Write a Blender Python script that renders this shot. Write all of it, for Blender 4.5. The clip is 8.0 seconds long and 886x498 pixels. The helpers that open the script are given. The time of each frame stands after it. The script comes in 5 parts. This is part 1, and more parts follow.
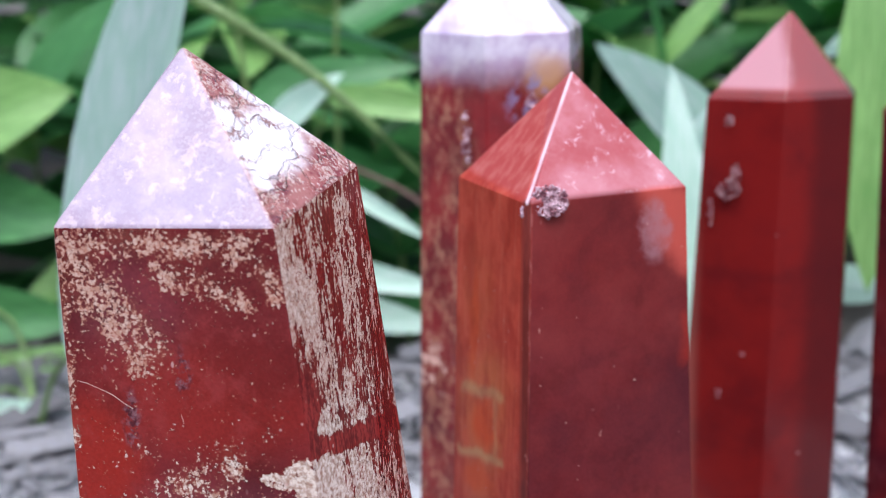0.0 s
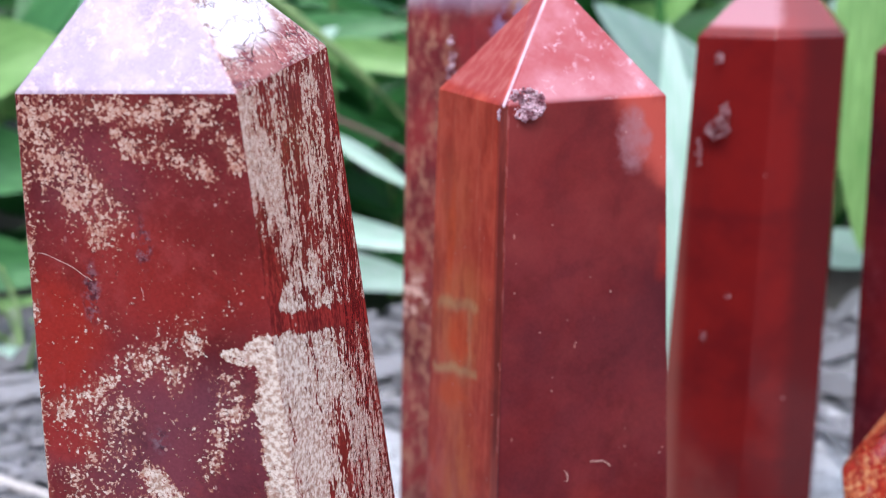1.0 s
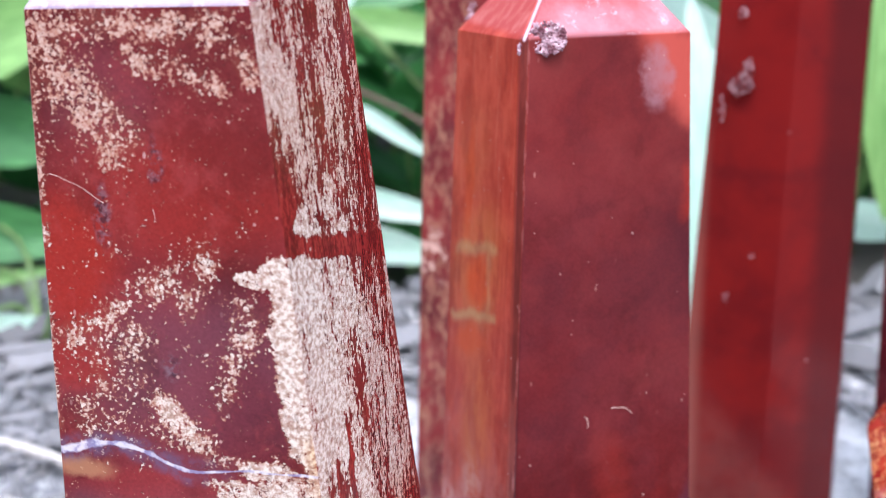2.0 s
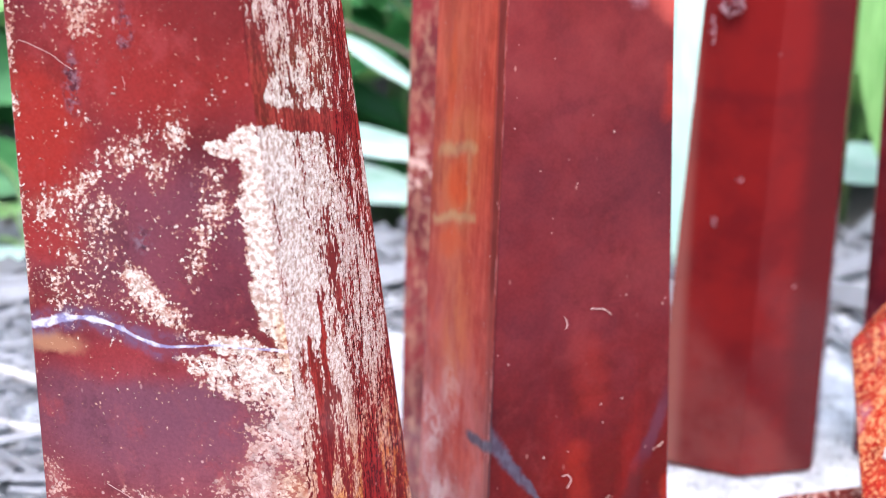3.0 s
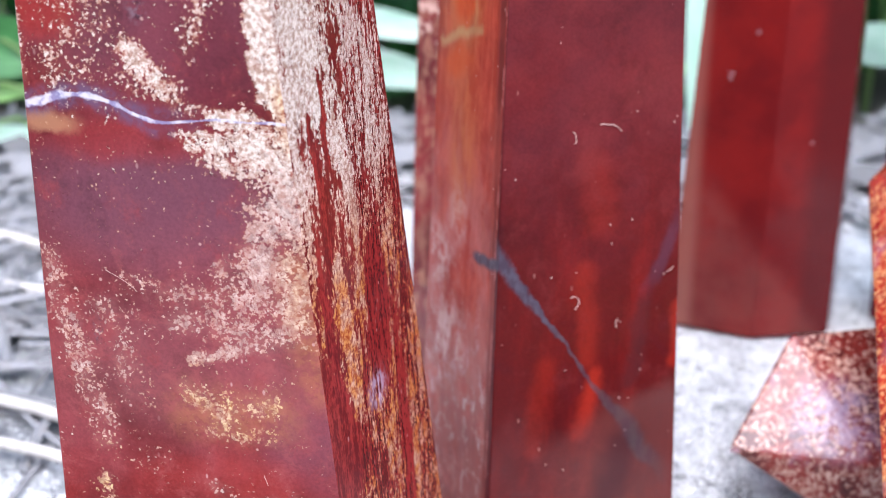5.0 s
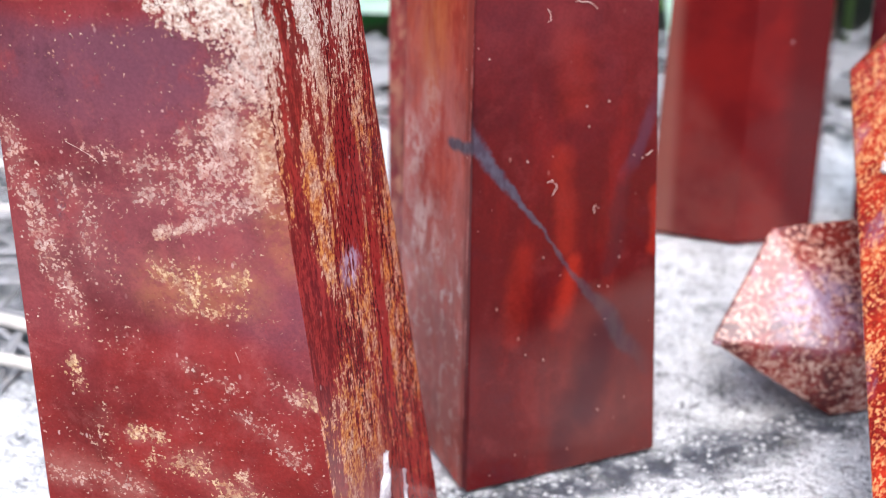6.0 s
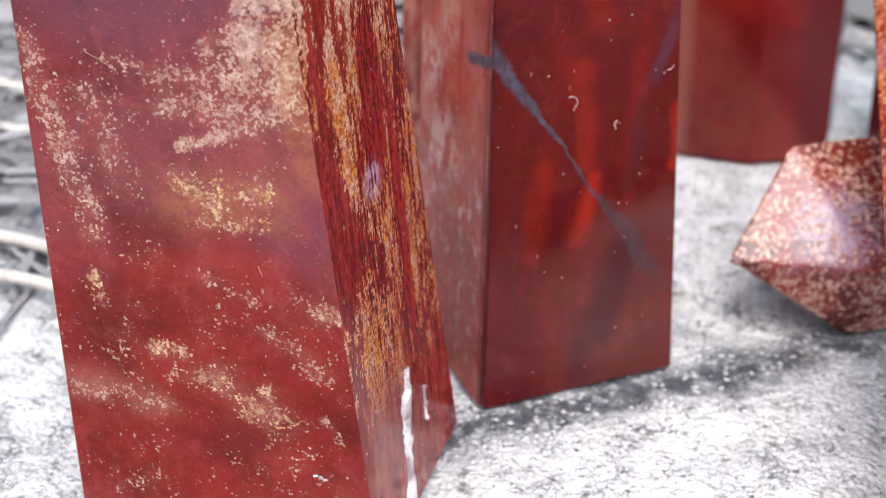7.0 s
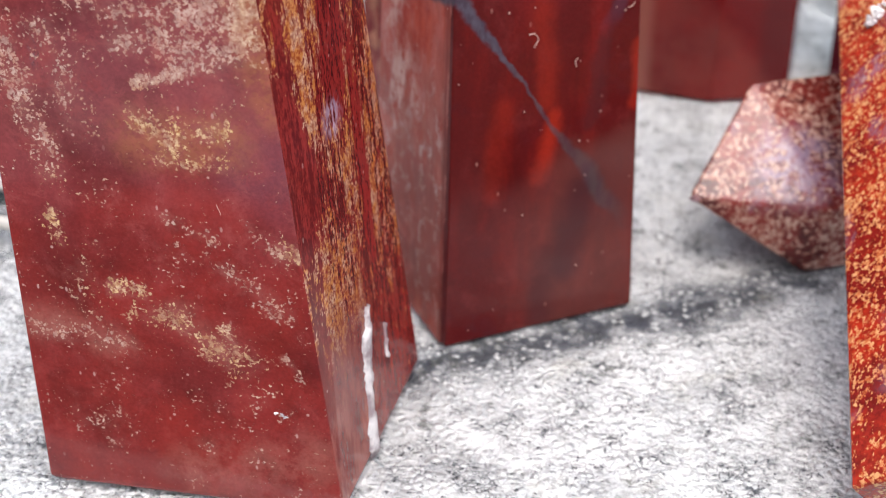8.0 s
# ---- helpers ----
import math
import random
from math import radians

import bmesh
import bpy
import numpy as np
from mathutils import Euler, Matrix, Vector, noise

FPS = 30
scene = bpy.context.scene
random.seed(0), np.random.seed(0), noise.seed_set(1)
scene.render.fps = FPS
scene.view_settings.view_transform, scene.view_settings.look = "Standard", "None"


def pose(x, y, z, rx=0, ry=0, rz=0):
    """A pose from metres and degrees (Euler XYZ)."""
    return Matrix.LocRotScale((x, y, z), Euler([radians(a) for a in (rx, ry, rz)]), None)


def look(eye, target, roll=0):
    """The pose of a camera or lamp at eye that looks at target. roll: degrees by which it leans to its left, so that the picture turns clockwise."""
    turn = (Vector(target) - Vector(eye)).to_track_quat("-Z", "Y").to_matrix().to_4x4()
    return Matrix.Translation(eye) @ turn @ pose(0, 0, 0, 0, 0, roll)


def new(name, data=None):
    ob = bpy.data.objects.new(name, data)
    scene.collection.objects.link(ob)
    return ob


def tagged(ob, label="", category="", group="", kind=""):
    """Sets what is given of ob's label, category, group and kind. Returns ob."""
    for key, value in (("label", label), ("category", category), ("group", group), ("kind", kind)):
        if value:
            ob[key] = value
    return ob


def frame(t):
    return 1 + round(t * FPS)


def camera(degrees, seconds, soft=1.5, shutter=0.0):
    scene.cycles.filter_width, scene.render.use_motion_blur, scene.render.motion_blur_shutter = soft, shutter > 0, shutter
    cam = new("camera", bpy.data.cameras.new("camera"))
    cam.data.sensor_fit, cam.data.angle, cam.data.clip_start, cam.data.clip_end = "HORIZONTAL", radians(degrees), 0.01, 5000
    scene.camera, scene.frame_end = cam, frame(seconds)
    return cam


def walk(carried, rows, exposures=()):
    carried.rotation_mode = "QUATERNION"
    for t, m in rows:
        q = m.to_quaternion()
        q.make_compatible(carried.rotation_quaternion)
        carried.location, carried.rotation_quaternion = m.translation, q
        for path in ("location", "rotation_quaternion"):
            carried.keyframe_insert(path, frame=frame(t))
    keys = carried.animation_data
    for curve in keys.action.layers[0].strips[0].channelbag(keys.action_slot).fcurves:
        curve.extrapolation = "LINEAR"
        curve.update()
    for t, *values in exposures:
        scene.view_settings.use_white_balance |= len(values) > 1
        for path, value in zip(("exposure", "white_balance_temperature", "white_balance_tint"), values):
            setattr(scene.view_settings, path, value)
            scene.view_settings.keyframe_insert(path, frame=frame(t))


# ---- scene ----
cam = camera(38.0, 8.0, soft=1.0)
cam.data.dof.use_dof = True
cam.data.dof.focus_distance = 0.136
cam.data.dof.aperture_fstop = 34.0
walk(cam, [
    (0.0, look((0.00103, -0.15008, 0.14903), (-0.00876, -0.00512, 0.11173), -1.51)),
    (0.5, look((0.00452, -0.14977, 0.14308), (-0.00478, -0.00491, 0.10525), -0.62)),
    (1.0, look((0.00451, -0.15085, 0.13798), (-0.00568, -0.00619, 0.09963), -0.43)),
    (1.5, look((0.00386, -0.14808, 0.13270), (-0.00670, -0.00361, 0.09376), -0.27)),
    (1.7, look((0.00366, -0.14839, 0.13213), (-0.00776, -0.00396, 0.09328), -0.37)),
    (2.8, look((0.00740, -0.15173, 0.12405), (-0.00595, -0.00845, 0.08171), -0.40)),
    (3.0, look((0.00727, -0.15060, 0.12212), (-0.00519, -0.00745, 0.07905), 0.14)),
    (3.5, look((0.00840, -0.14748, 0.11704), (-0.00318, -0.00461, 0.07283), 0.37)),
    (4.0, look((0.00863, -0.14792, 0.11428), (-0.00447, -0.00524, 0.06990), 0.17)),
    (4.5, look((0.00778, -0.15081, 0.11148), (-0.00719, -0.00881, 0.06552), 0.20)),
    (4.7, look((0.00836, -0.15164, 0.10986), (-0.00651, -0.01033, 0.06178), 0.31)),
    (5.8, look((0.01027, -0.15227, 0.09959), (-0.00283, -0.01337, 0.04451), -0.73)),
    (6.0, look((0.01048, -0.15181, 0.09801), (-0.00217, -0.01326, 0.04194), -0.65)),
    (6.5, look((0.00969, -0.15057, 0.09636), (-0.00366, -0.01379, 0.03625), -0.72)),
    (7.0, look((0.00801, -0.15127, 0.09626), (-0.00451, -0.01613, 0.03238), -0.63)),
    (7.5, look((0.00823, -0.15124, 0.09740), (-0.00320, -0.01721, 0.03103), -0.35)),
    (8.0, look((0.00868, -0.15123, 0.09632), (0.00035, -0.01904, 0.02592), 0.05)),
], exposures=[(0.0, 0.42, 5600, 15), (1.5, 0.7, 5550, 15), (1.7, 0.78, 5550, 15), (2.8, 1.25, 5500, 14), (3.5, 1.28, 5500, 14), (4.5, 1.1, 5500, 14), (6.5, 0.94, 6000, 11), (8.0, 0.54, 6200, 10)])

# ---- light: a bright overcast sky over a shaded bank ----
world = bpy.data.worlds.new("sky")
scene.world = world
world.use_nodes = True
wn = world.node_tree
sky = wn.nodes.new("ShaderNodeTexSky")
sky.sky_type = "NISHITA"
sky.sun_disc = False
sky.sun_elevation = radians(66)
sky.sun_rotation = radians(172)
sky.air_density = 1.0
sky.dust_density = 8.0
sky.ozone_density = 1.5
wn.links.new(sky.outputs[0], wn.nodes["Background"].inputs[0])
wn.nodes["Background"].inputs[1].default_value = 0.15
sun = new("sun", bpy.data.lights.new("sun", "SUN"))
sun.data.energy = 2.3
sun.data.angle = radians(84)
sun.data.color = (1.0, 0.99, 1.0)
sun.matrix_world = look((0.06, -0.4, 0.91), (0, 0, 0))

# ---- material tools ----
DM = 0.1  # the plan below is laid out in decimetres


class Paint:
    """A small writer of node materials; coordinates come in centimetres."""

    def __init__(self, name, rough=0.4, coords="Object"):
        self.mat = bpy.data.materials.new(name)
        self.mat.use_nodes = True
        self.nt = self.mat.node_tree
        self.bsdf = self.nt.nodes["Principled BSDF"]
        self.bsdf.inputs["Roughness"].default_value = rough
        tc = self.nt.nodes.new("ShaderNodeTexCoord")
        self.p = self.vec("SCALE", tc.outputs[coords], scale=100.0)

    def put(self, socket, value):
        if hasattr(value, "is_output"):
            self.nt.links.new(value, socket)
        else:
            socket.default_value = value

    def vec(self, op, a, b=None, scale=None):
        n = self.nt.nodes.new("ShaderNodeVectorMath")
        n.operation = op
        self.put(n.inputs[0], a)
        if b is not None:
            self.put(n.inputs[1], b)
        if scale is not None:
            n.inputs["Scale"].default_value = scale
        return n.outputs["Value"] if op in ("LENGTH", "DOT_PRODUCT", "DISTANCE") else n.outputs["Vector"]

    def num(self, op, a, b=0.0, clamp=False):
        n = self.nt.nodes.new("ShaderNodeMath")
        n.operation, n.use_clamp = op, clamp
        self.put(n.inputs[0], a)
        self.put(n.inputs[1], b)
        return n.outputs[0]

    def noise(self, scale, detail=4.0, rough=0.55, vec=None, distort=0.0, color=False):
        n = self.nt.nodes.new("ShaderNodeTexNoise")
        self.put(n.inputs["Vector"], self.p if vec is None else vec)
        n.inputs["Scale"].default_value = scale
        n.inputs["Detail"].default_value = detail
        n.inputs["Roughness"].default_value = rough
        n.inputs["Distortion"].default_value = distort
        return n.outputs["Color"] if color else n.outputs["Fac"]

    def cells(self, scale, vec=None, feature="F1", out="Distance"):
        n = self.nt.nodes.new("ShaderNodeTexVoronoi")
        n.feature = feature
        self.put(n.inputs["Vector"], self.p if vec is None else vec)
        n.inputs["Scale"].default_value = scale
        return n.outputs[out]

    def step(self, value, low, high, a=0.0, b=1.0):
        n = self.nt.nodes.new("ShaderNodeMapRange")
        n.interpolation_type = "SMOOTHSTEP"
        self.put(n.inputs[0], value)
        for i, v in zip((1, 2, 3, 4), (low, high, a, b)):
            n.inputs[i].default_value = v
        return n.outputs[0]

    def mix(self, fac, a, b):
        n = self.nt.nodes.new("ShaderNodeMix")
        n.data_type = "RGBA"
        for socket, value in ((n.inputs[0], fac), (n.inputs[6], a), (n.inputs[7], b)):
            if isinstance(value, tuple) and len(value) == 3:
                value = (*value, 1.0)
            self.put(socket, value)
        return n.outputs[2]

    def blend(self, fac, a, b):
        """The same between two plain numbers."""
        n = self.nt.nodes.new("ShaderNodeMix")
        n.data_type = "FLOAT"
        for socket, value in zip((n.inputs[0], n.inputs[2], n.inputs[3]), (fac, a, b)):
            self.put(socket, value)
        return n.outputs[0]

    def red(self, color):
        n = self.nt.nodes.new("ShaderNodeSeparateColor")
        self.put(n.inputs[0], color)
        return n.outputs[0]

    def stretched(self, x, y, z, turn=(0, 0, 0)):
        n = self.nt.nodes.new("ShaderNodeMapping")
        self.nt.links.new(self.p, n.inputs[0])
        n.inputs["Rotation"].default_value = [radians(a) for a in turn]
        n.inputs["Scale"].default_value = (x, y, z)
        return n.outputs[0]

    def warped(self, scale, amount, vec=None, detail=5.0):
        n = self.nt.nodes.new("ShaderNodeSeparateColor")
        self.put(n.inputs[0], self.noise(scale, detail, 0.6, vec, color=True))
        m = self.nt.nodes.new("ShaderNodeCombineXYZ")
        for a, b in zip(n.outputs, m.inputs):
            self.put(b, a)
        c = self.vec("SUBTRACT", m.outputs[0], (0.5, 0.5, 0.5))
        c = self.vec("SCALE", c, scale=amount)
        return self.vec("ADD", self.p if vec is None else vec, c)

    def blob(self, vec, centre, radii, edge=0.25):
        """A soft-edged patch round a place of the thing, in centimetres."""
        v = self.vec("SUBTRACT", vec, centre)
        v = self.vec("DIVIDE", v, radii)
        return self.step(self.vec("LENGTH", v), 1 + edge, 1 - edge)

    def most(self, *values):
        out = values[0]
        for v in values[1:]:
            out = self.num("MAXIMUM", out, v)
        return out

    def done(self, color, bump=None, height=0.01, rough=None, coat=0.0):
        if isinstance(color, tuple):
            color = (*color, 1.0)
        self.put(self.bsdf.inputs["Base Color"], color)
        if bump is not None:
            n = self.nt.nodes.new("ShaderNodeBump")
            n.inputs["Strength"].default_value = 1.0
            n.inputs["Distance"].default_value = height * 0.01
            self.put(n.inputs["Height"], bump)
            self.nt.links.new(n.outputs[0], self.bsdf.inputs["Normal"])
        if rough is not None:
            self.put(self.bsdf.inputs["Roughness"], rough)
        self.bsdf.inputs["Coat Weight"].default_value = coat
        self.bsdf.inputs["Coat IOR"].default_value = 1.55
        self.bsdf.inputs["Coat Roughness"].default_value = 0.1
        return self.mat


def dots(s, scale, size):
    """Sparse tiny specks of a polished stone: pits, and glints painted as pale colour."""
    d = s.cells(scale)
    r = s.cells(scale, out="Color")
    pick = s.step(s.red(r), 0.72, 0.75)
    return s.num("MULTIPLY", s.step(d, size, size * 0.6), pick)


def xyz(s, vec=None):
    n = s.nt.nodes.new("ShaderNodeSeparateXYZ")
    s.put(n.inputs[0], s.p if vec is None else vec)
    return n.outputs


def scaled(s, value, k):
    return s.num("MULTIPLY", value, k)


def scaled_color(s, color, k):
    return s.mix(1.0 - k, color, (0.0, 0.0, 0.0))


def grain_mask(s, density, pattern, low=0.74, high=0.27, soft=0.035):
    """Flecks where the pattern rises over a threshold that sinks with the density."""
    level = s.step(density, 0.0, 1.0, low, high)
    return s.step(s.num("SUBTRACT", pattern, level), -soft, soft)


def mottled(s, color, light=(0.28, 0.042, 0.04), dark=0.55, shift=0.0):
    """Clouds, blotches and a fine grain in a stone's colour."""
    at = s.vec("ADD", s.warped(1.1, 0.5), (shift, shift * 2, 0.0))
    color = s.mix(s.step(s.noise(1.2, 6, 0.65, at), 0.5, 0.68, 0.0, 0.6), color, scaled_color(s, color, dark))
    color = s.mix(s.step(s.noise(2.1, 6, 0.68, at), 0.5, 0.72, 0.0, 0.42), color, light)
    return s.mix(s.step(s.noise(26.0, 3, 0.6), 0.35, 0.65, 0.0, 0.25), color, scaled_color(s, color, 0.5))


# the plan of the two near stones, in decimetres: corners at the foot and under the tip, and the tip
FLECKED_FOOT = [(-0.455, -0.322), (-0.098, -0.366), (-0.038, -0.04), (-0.385, 0.006)]
FLECKED_TOP = [(-0.44, -0.336, 1.216), (-0.22, -0.374, 1.222), (-0.165, -0.191, 1.245), (-0.385, -0.153, 1.235)]
FLECKED_TIP = (-0.322, -0.26, 1.378)


# the front edge of the second stone is cut off, so it has five corners
VEINED_FOOT = [(-0.017, 0.012), (-0.005, 0.0), (0.2592, 0.137), (0.14, 0.385), (-0.1285, 0.242)]
VEINED_TOP = [(0.0045, 0.0655, 1.146), (0.0165, 0.0535, 1.147), (0.216, 0.1443, 1.147), (0.12, 0.36, 1.145), (-0.085, 0.28, 1.137)]
VEINED_TIP = (0.071, 0.2, 1.293)


def face_normal(a, b, c, inside):
    a, b, c, inside = (Vector(q) for q in (a, b, c, inside))
    n = (b - a).cross(c - a).normalized()
    return n if n.dot(a - inside) > 0 else -n


def over_crease(s, point, n_a, n_b):
    """Positive on the first of two faces that meet at the point, negative on the other, in centimetres."""
    return s.vec("DOT_PRODUCT", s.vec("SUBTRACT", s.p, tuple(point)), tuple(n_a - n_b))


def band(s, at, a, b, half, edge=0.5):
    """A soft-edged stripe from a to b."""
    a, b = Vector(a), Vector(b)
    d = b - a
    v = s.vec("SUBTRACT", at, tuple(a))
    t = s.num("MULTIPLY", s.vec("DOT_PRODUCT", v, tuple(d)), 1.0 / d.length_squared, clamp=True)
    n = s.nt.nodes.new("ShaderNodeVectorMath")
    n.operation = "SCALE"
    n.inputs[0].default_value = tuple(d)
    s.put(n.inputs["Scale"], t)
    off = s.vec("LENGTH", s.vec("SUBTRACT", v, n.outputs["Vector"]))
    return s.step(off, half * (1 + edge), half * (1 - edge))


def stripes(s, at, axes, rows, edge=0.95):
    """The strongest of many stripes (from, to, half width, strength) laid over two axes."""
    out = None
    for p0, q0, p1, q1, half, k in rows:
        a, b = (((p0, 0, q0), (p1, 0, q1)) if axes == "xz" else ((0, p0, q0), (0, p1, q1)))
        m = scaled(s, band(s, at, a, b, half, edge), k)
        out = m if out is None else s.num("MAXIMUM", out, m)
    return out


def ovals(s, at, axes, rows, edge=0.4):
    """The strongest of many soft ovals (centre, radii, strength) laid over two axes."""
    out = None
    for p, q, rp, rq, k in rows:
        c, r = (((p, 0, q), (rp, 1, rq)) if axes == "xz" else ((0, p, q), (1, rp, rq)))
        m = scaled(s, s.blob(at, c, r, edge), k)
        out = m if out is None else s.num("MAXIMUM", out, m)
    return out


def fleck_grain(s):
    """Round grains and the seams between them."""
    seed_at = s.warped(9.0, 0.05)
    bead = s.cells(18.0, seed_at)
    seam = s.cells(18.0, seed_at, "DISTANCE_TO_EDGE")
    grain = s.num("ADD", scaled(s, s.noise(5.0, 4, 0.65), 0.37), scaled(s, s.noise(27.0, 3, 0.6), 0.58))
    return s.num("ADD", grain, s.step(bead, 0.0, 0.8, 0.1, 0.0)), seam


def parted(s, flecks, seam, density):
    """Flecks broken up by fine dark seams."""
    crack = s.step(s.num("ADD", seam, scaled(s, s.noise(12.0, 3), 0.16)), 0.095, 0.135, 1.0, 0.0)
    worms = s.step(s.noise(15.0, 2, 0.5, s.stretched(1.0, 1.0, 0.55)), 0.36, 0.41, 1.0, 0.0)
    crack = s.num("MAXIMUM", scaled(s, crack, 0.8), s.num("MULTIPLY", worms, s.step(density, 0.6, 0.8, 0.0, 0.8)))
    return s.num("MULTIPLY", flecks, s.num("SUBTRACT", 1.0, s.num("MULTIPLY", crack, s.step(density, 0.6, 0.9, 0.85, 0.36))))


def cream_and_gold(s, deep_gold, bright_gold):
    fine = s.noise(20.0, 3)
    return s.mix(s.step(fine, 0.36, 0.6), (0.36, 0.24, 0.18), (0.68, 0.59, 0.5)), s.mix(s.step(fine, 0.38, 0.62), deep_gold, bright_gold)


def slit(s, wz):
    """The dark slanting break in the flecks round the stone's edge."""
    x, y = xyz(s)[:2]
    slant = s.num("ADD", wz, scaled(s, s.num("ADD", y, 1.9), 0.26))
    gap = s.num("MULTIPLY", s.step(s.num("ABSOLUTE", s.num("SUBTRACT", slant, 10.03)), 0.16, 0.05), s.step(x, 0.2, 0.45))
    return s.num("SUBTRACT", 1.0, scaled(s, gap, 0.8))


def pale_ticks(s, color, strength=0.55):
    upright = s.stretched(1.0, 1.0, 0.5)
    ticks = s.num("MULTIPLY", s.step(s.cells(6.0, upright), 0.12, 0.06), s.step(s.red(s.cells(6.0, upright, out="Color")), 0.62, 0.66))
    color = s.mix(scaled(s, dots(s, 4.5, 0.1), 0.6), color, (0.5, 0.3, 0.26))
    return s.mix(s.num("MULTIPLY", ticks, s.step(s.noise(0.9, 3), 0.42, 0.6, 0.1, strength)), color, (0.55, 0.36, 0.32))


def polished(s, color, flecks, grain, gloss):
    s.bsdf.inputs["Specular IOR Level"].default_value = gloss
    relief = s.num("ADD", scaled(s, grain, 0.5), scaled(s, s.noise(0.8, 2), 1.5))
    return s.done(color, relief, 0.006, rough=s.step(flecks, 0.0, 1.0, 0.11, 0.26), coat=0.06)


def flecked_front():
    s = Paint("flecked_stone_front", 0.1)
    x, y, z = xyz(s)
    w = s.warped(1.0, 0.3)
    w = s.warped(5.0, 0.16, w)
    w = s.warped(15.0, 0.05, w)
    fw = s.vec("MULTIPLY", w, (1.0, 0.0, 1.0))
    soft = s.vec("MULTIPLY", s.warped(0.8, 0.5), (1.0, 0.0, 1.0))
    # the ground colour: maroon, with red, purple and smoky clouds
    body = s.mix(s.step(s.noise(0.7, 5), 0.35, 0.65), (0.085, 0.0095, 0.012), (0.165, 0.019, 0.021))
    purple = ovals(s, soft, "xz", [(-0.7, 6.8, 1.4, 0.75, 0.85), (-0.5, 8.7, 1.3, 0.8, 0.55), (0.75, 4.2, 0.4, 0.9, 0.75), (-0.3, 5.2, 1.4, 0.7, 0.4), (-1.2, 11.3, 0.5, 0.6, 0.25)], 0.5)
    body = s.mix(purple, body, (0.145, 0.05, 0.072))
    red = ovals(s, soft, "xz", [(-1.75, 9.75, 0.55, 0.75, 0.95), (-0.4, 10.5, 1.2, 0.6, 0.6), (-0.1, 3.7, 0.85, 0.35, 0.9), (-0.9, 7.45, 0.9, 0.2, 0.5), (-0.8, 0.8, 1.1, 0.6, 0.6), (-1.7, 8.75, 0.35, 0.3, 0.7)], 0.5)
    body = s.mix(red, body, (0.25, 0.018, 0.012))
    body = s.mix(scaled(s, s.blob(soft, (0.02, 0, 8.35), (0.42, 1, 0.55), 0.5), 0.6), body, (0.1, 0.014, 0.022))
    body = s.mix(scaled(s, s.blob(soft, (0.0, 0, 10.95), (0.5, 1, 0.5), 0.5), 0.6), body, (0.1, 0.009, 0.01))
    haze = stripes(s, soft, "xz", [(0.6, 5.9, 0.4, 5.3, 0.5, 0.4), (-1.6, 5.0, -0.4, 4.9, 0.5, 0.3)])
    body = s.mix(haze, body, (0.27, 0.095, 0.09))
    body = s.mix(s.step(z, 4.6, 3.2, 0.0, 0.7), body, s.mix(s.step(s.noise(0.8, 5, 0.6, soft), 0.36, 0.62), (0.135, 0.011, 0.01), (0.24, 0.02, 0.015)))
    # mauve-pink reflective sheen painted over the lower front
    body = s.mix(s.num("MULTIPLY", s.step(z, 7.0, 5.6), s.num("MULTIPLY", s.step(z, 2.9, 4.6, 0.12, 1.0), s.step(s.noise(0.9, 5, 0.6), 0.36, 0.62, 0.2, 0.65))), body, (0.26, 0.06, 0.066))
    foot = stripes(s, soft, "xz", [(-2.1, 2.3, -1.0, 2.05, 0.2, 0.7), (-0.3, 0.45, 1.2, 0.75, 0.32, 0.6), (-0.2, 2.6, 0.3, 2.2, 0.2, 0.3)], 0.9)
    body = s.mix(s.num("MULTIPLY", foot, s.step(s.noise(2.4, 6, 0.7), 0.36, 0.58, 0.1, 1.0)), body, (0.3, 0.1, 0.08))
    body = mottled(s, body)
    # where the flecks crowd
    solid = ovals(s, fw, "xz", [(0.74, 9.2, 0.46, 0.8, 0.95), (0.68, 8.55, 0.36, 0.75, 0.95), (0.5, 9.75, 0.3, 0.2, 0.9), (0.17, 9.68, 0.22, 0.09, 0.9), (0.8, 8.0, 0.26, 0.4, 0.85)], 0.22)
    crowd = ovals(s, fw, "xz", [(0.65, 7.35, 0.55, 0.45, 0.72), (0.2, 7.45, 0.4, 0.22, 0.7), (0.72, 6.5, 0.5, 0.8, 0.66), (0.35, 6.1, 0.5, 0.4, 0.6), (0.2, 7.75, 0.3, 0.12, 0.7), (-0.25, 7.55, 0.28, 0.14, 0.7), (0.0, 7.3, 0.28, 0.2, 0.7)], 0.35)
    upper = stripes(s, fw, "xz", [(-1.85, 11.95, -1.15, 10.95, 0.36, 0.5), (-1.6, 12.05, -0.1, 12.0, 0.2, 0.5), (-0.9, 11.75, -0.15, 11.45, 0.2, 0.48), (-1.95, 12.0, -2.02, 8.0, 0.09, 0.5), (0.1, 11.9, 0.2, 11.6, 0.15, 0.5)])
    middle = stripes(s, fw, "xz", [(-0.32, 9.85, -0.55, 9.35, 0.16, 0.54), (-0.5, 9.75, -1.75, 9.0, 0.2, 0.47), (0.12, 9.35, -0.22, 8.5, 0.2, 0.48), (-0.85, 8.35, -0.4, 7.88, 0.15, 0.64), (-0.4, 7.86, 0.2, 7.76, 0.08, 0.6), (-1.1, 9.0, -1.5, 8.2, 0.4, 0.45)])
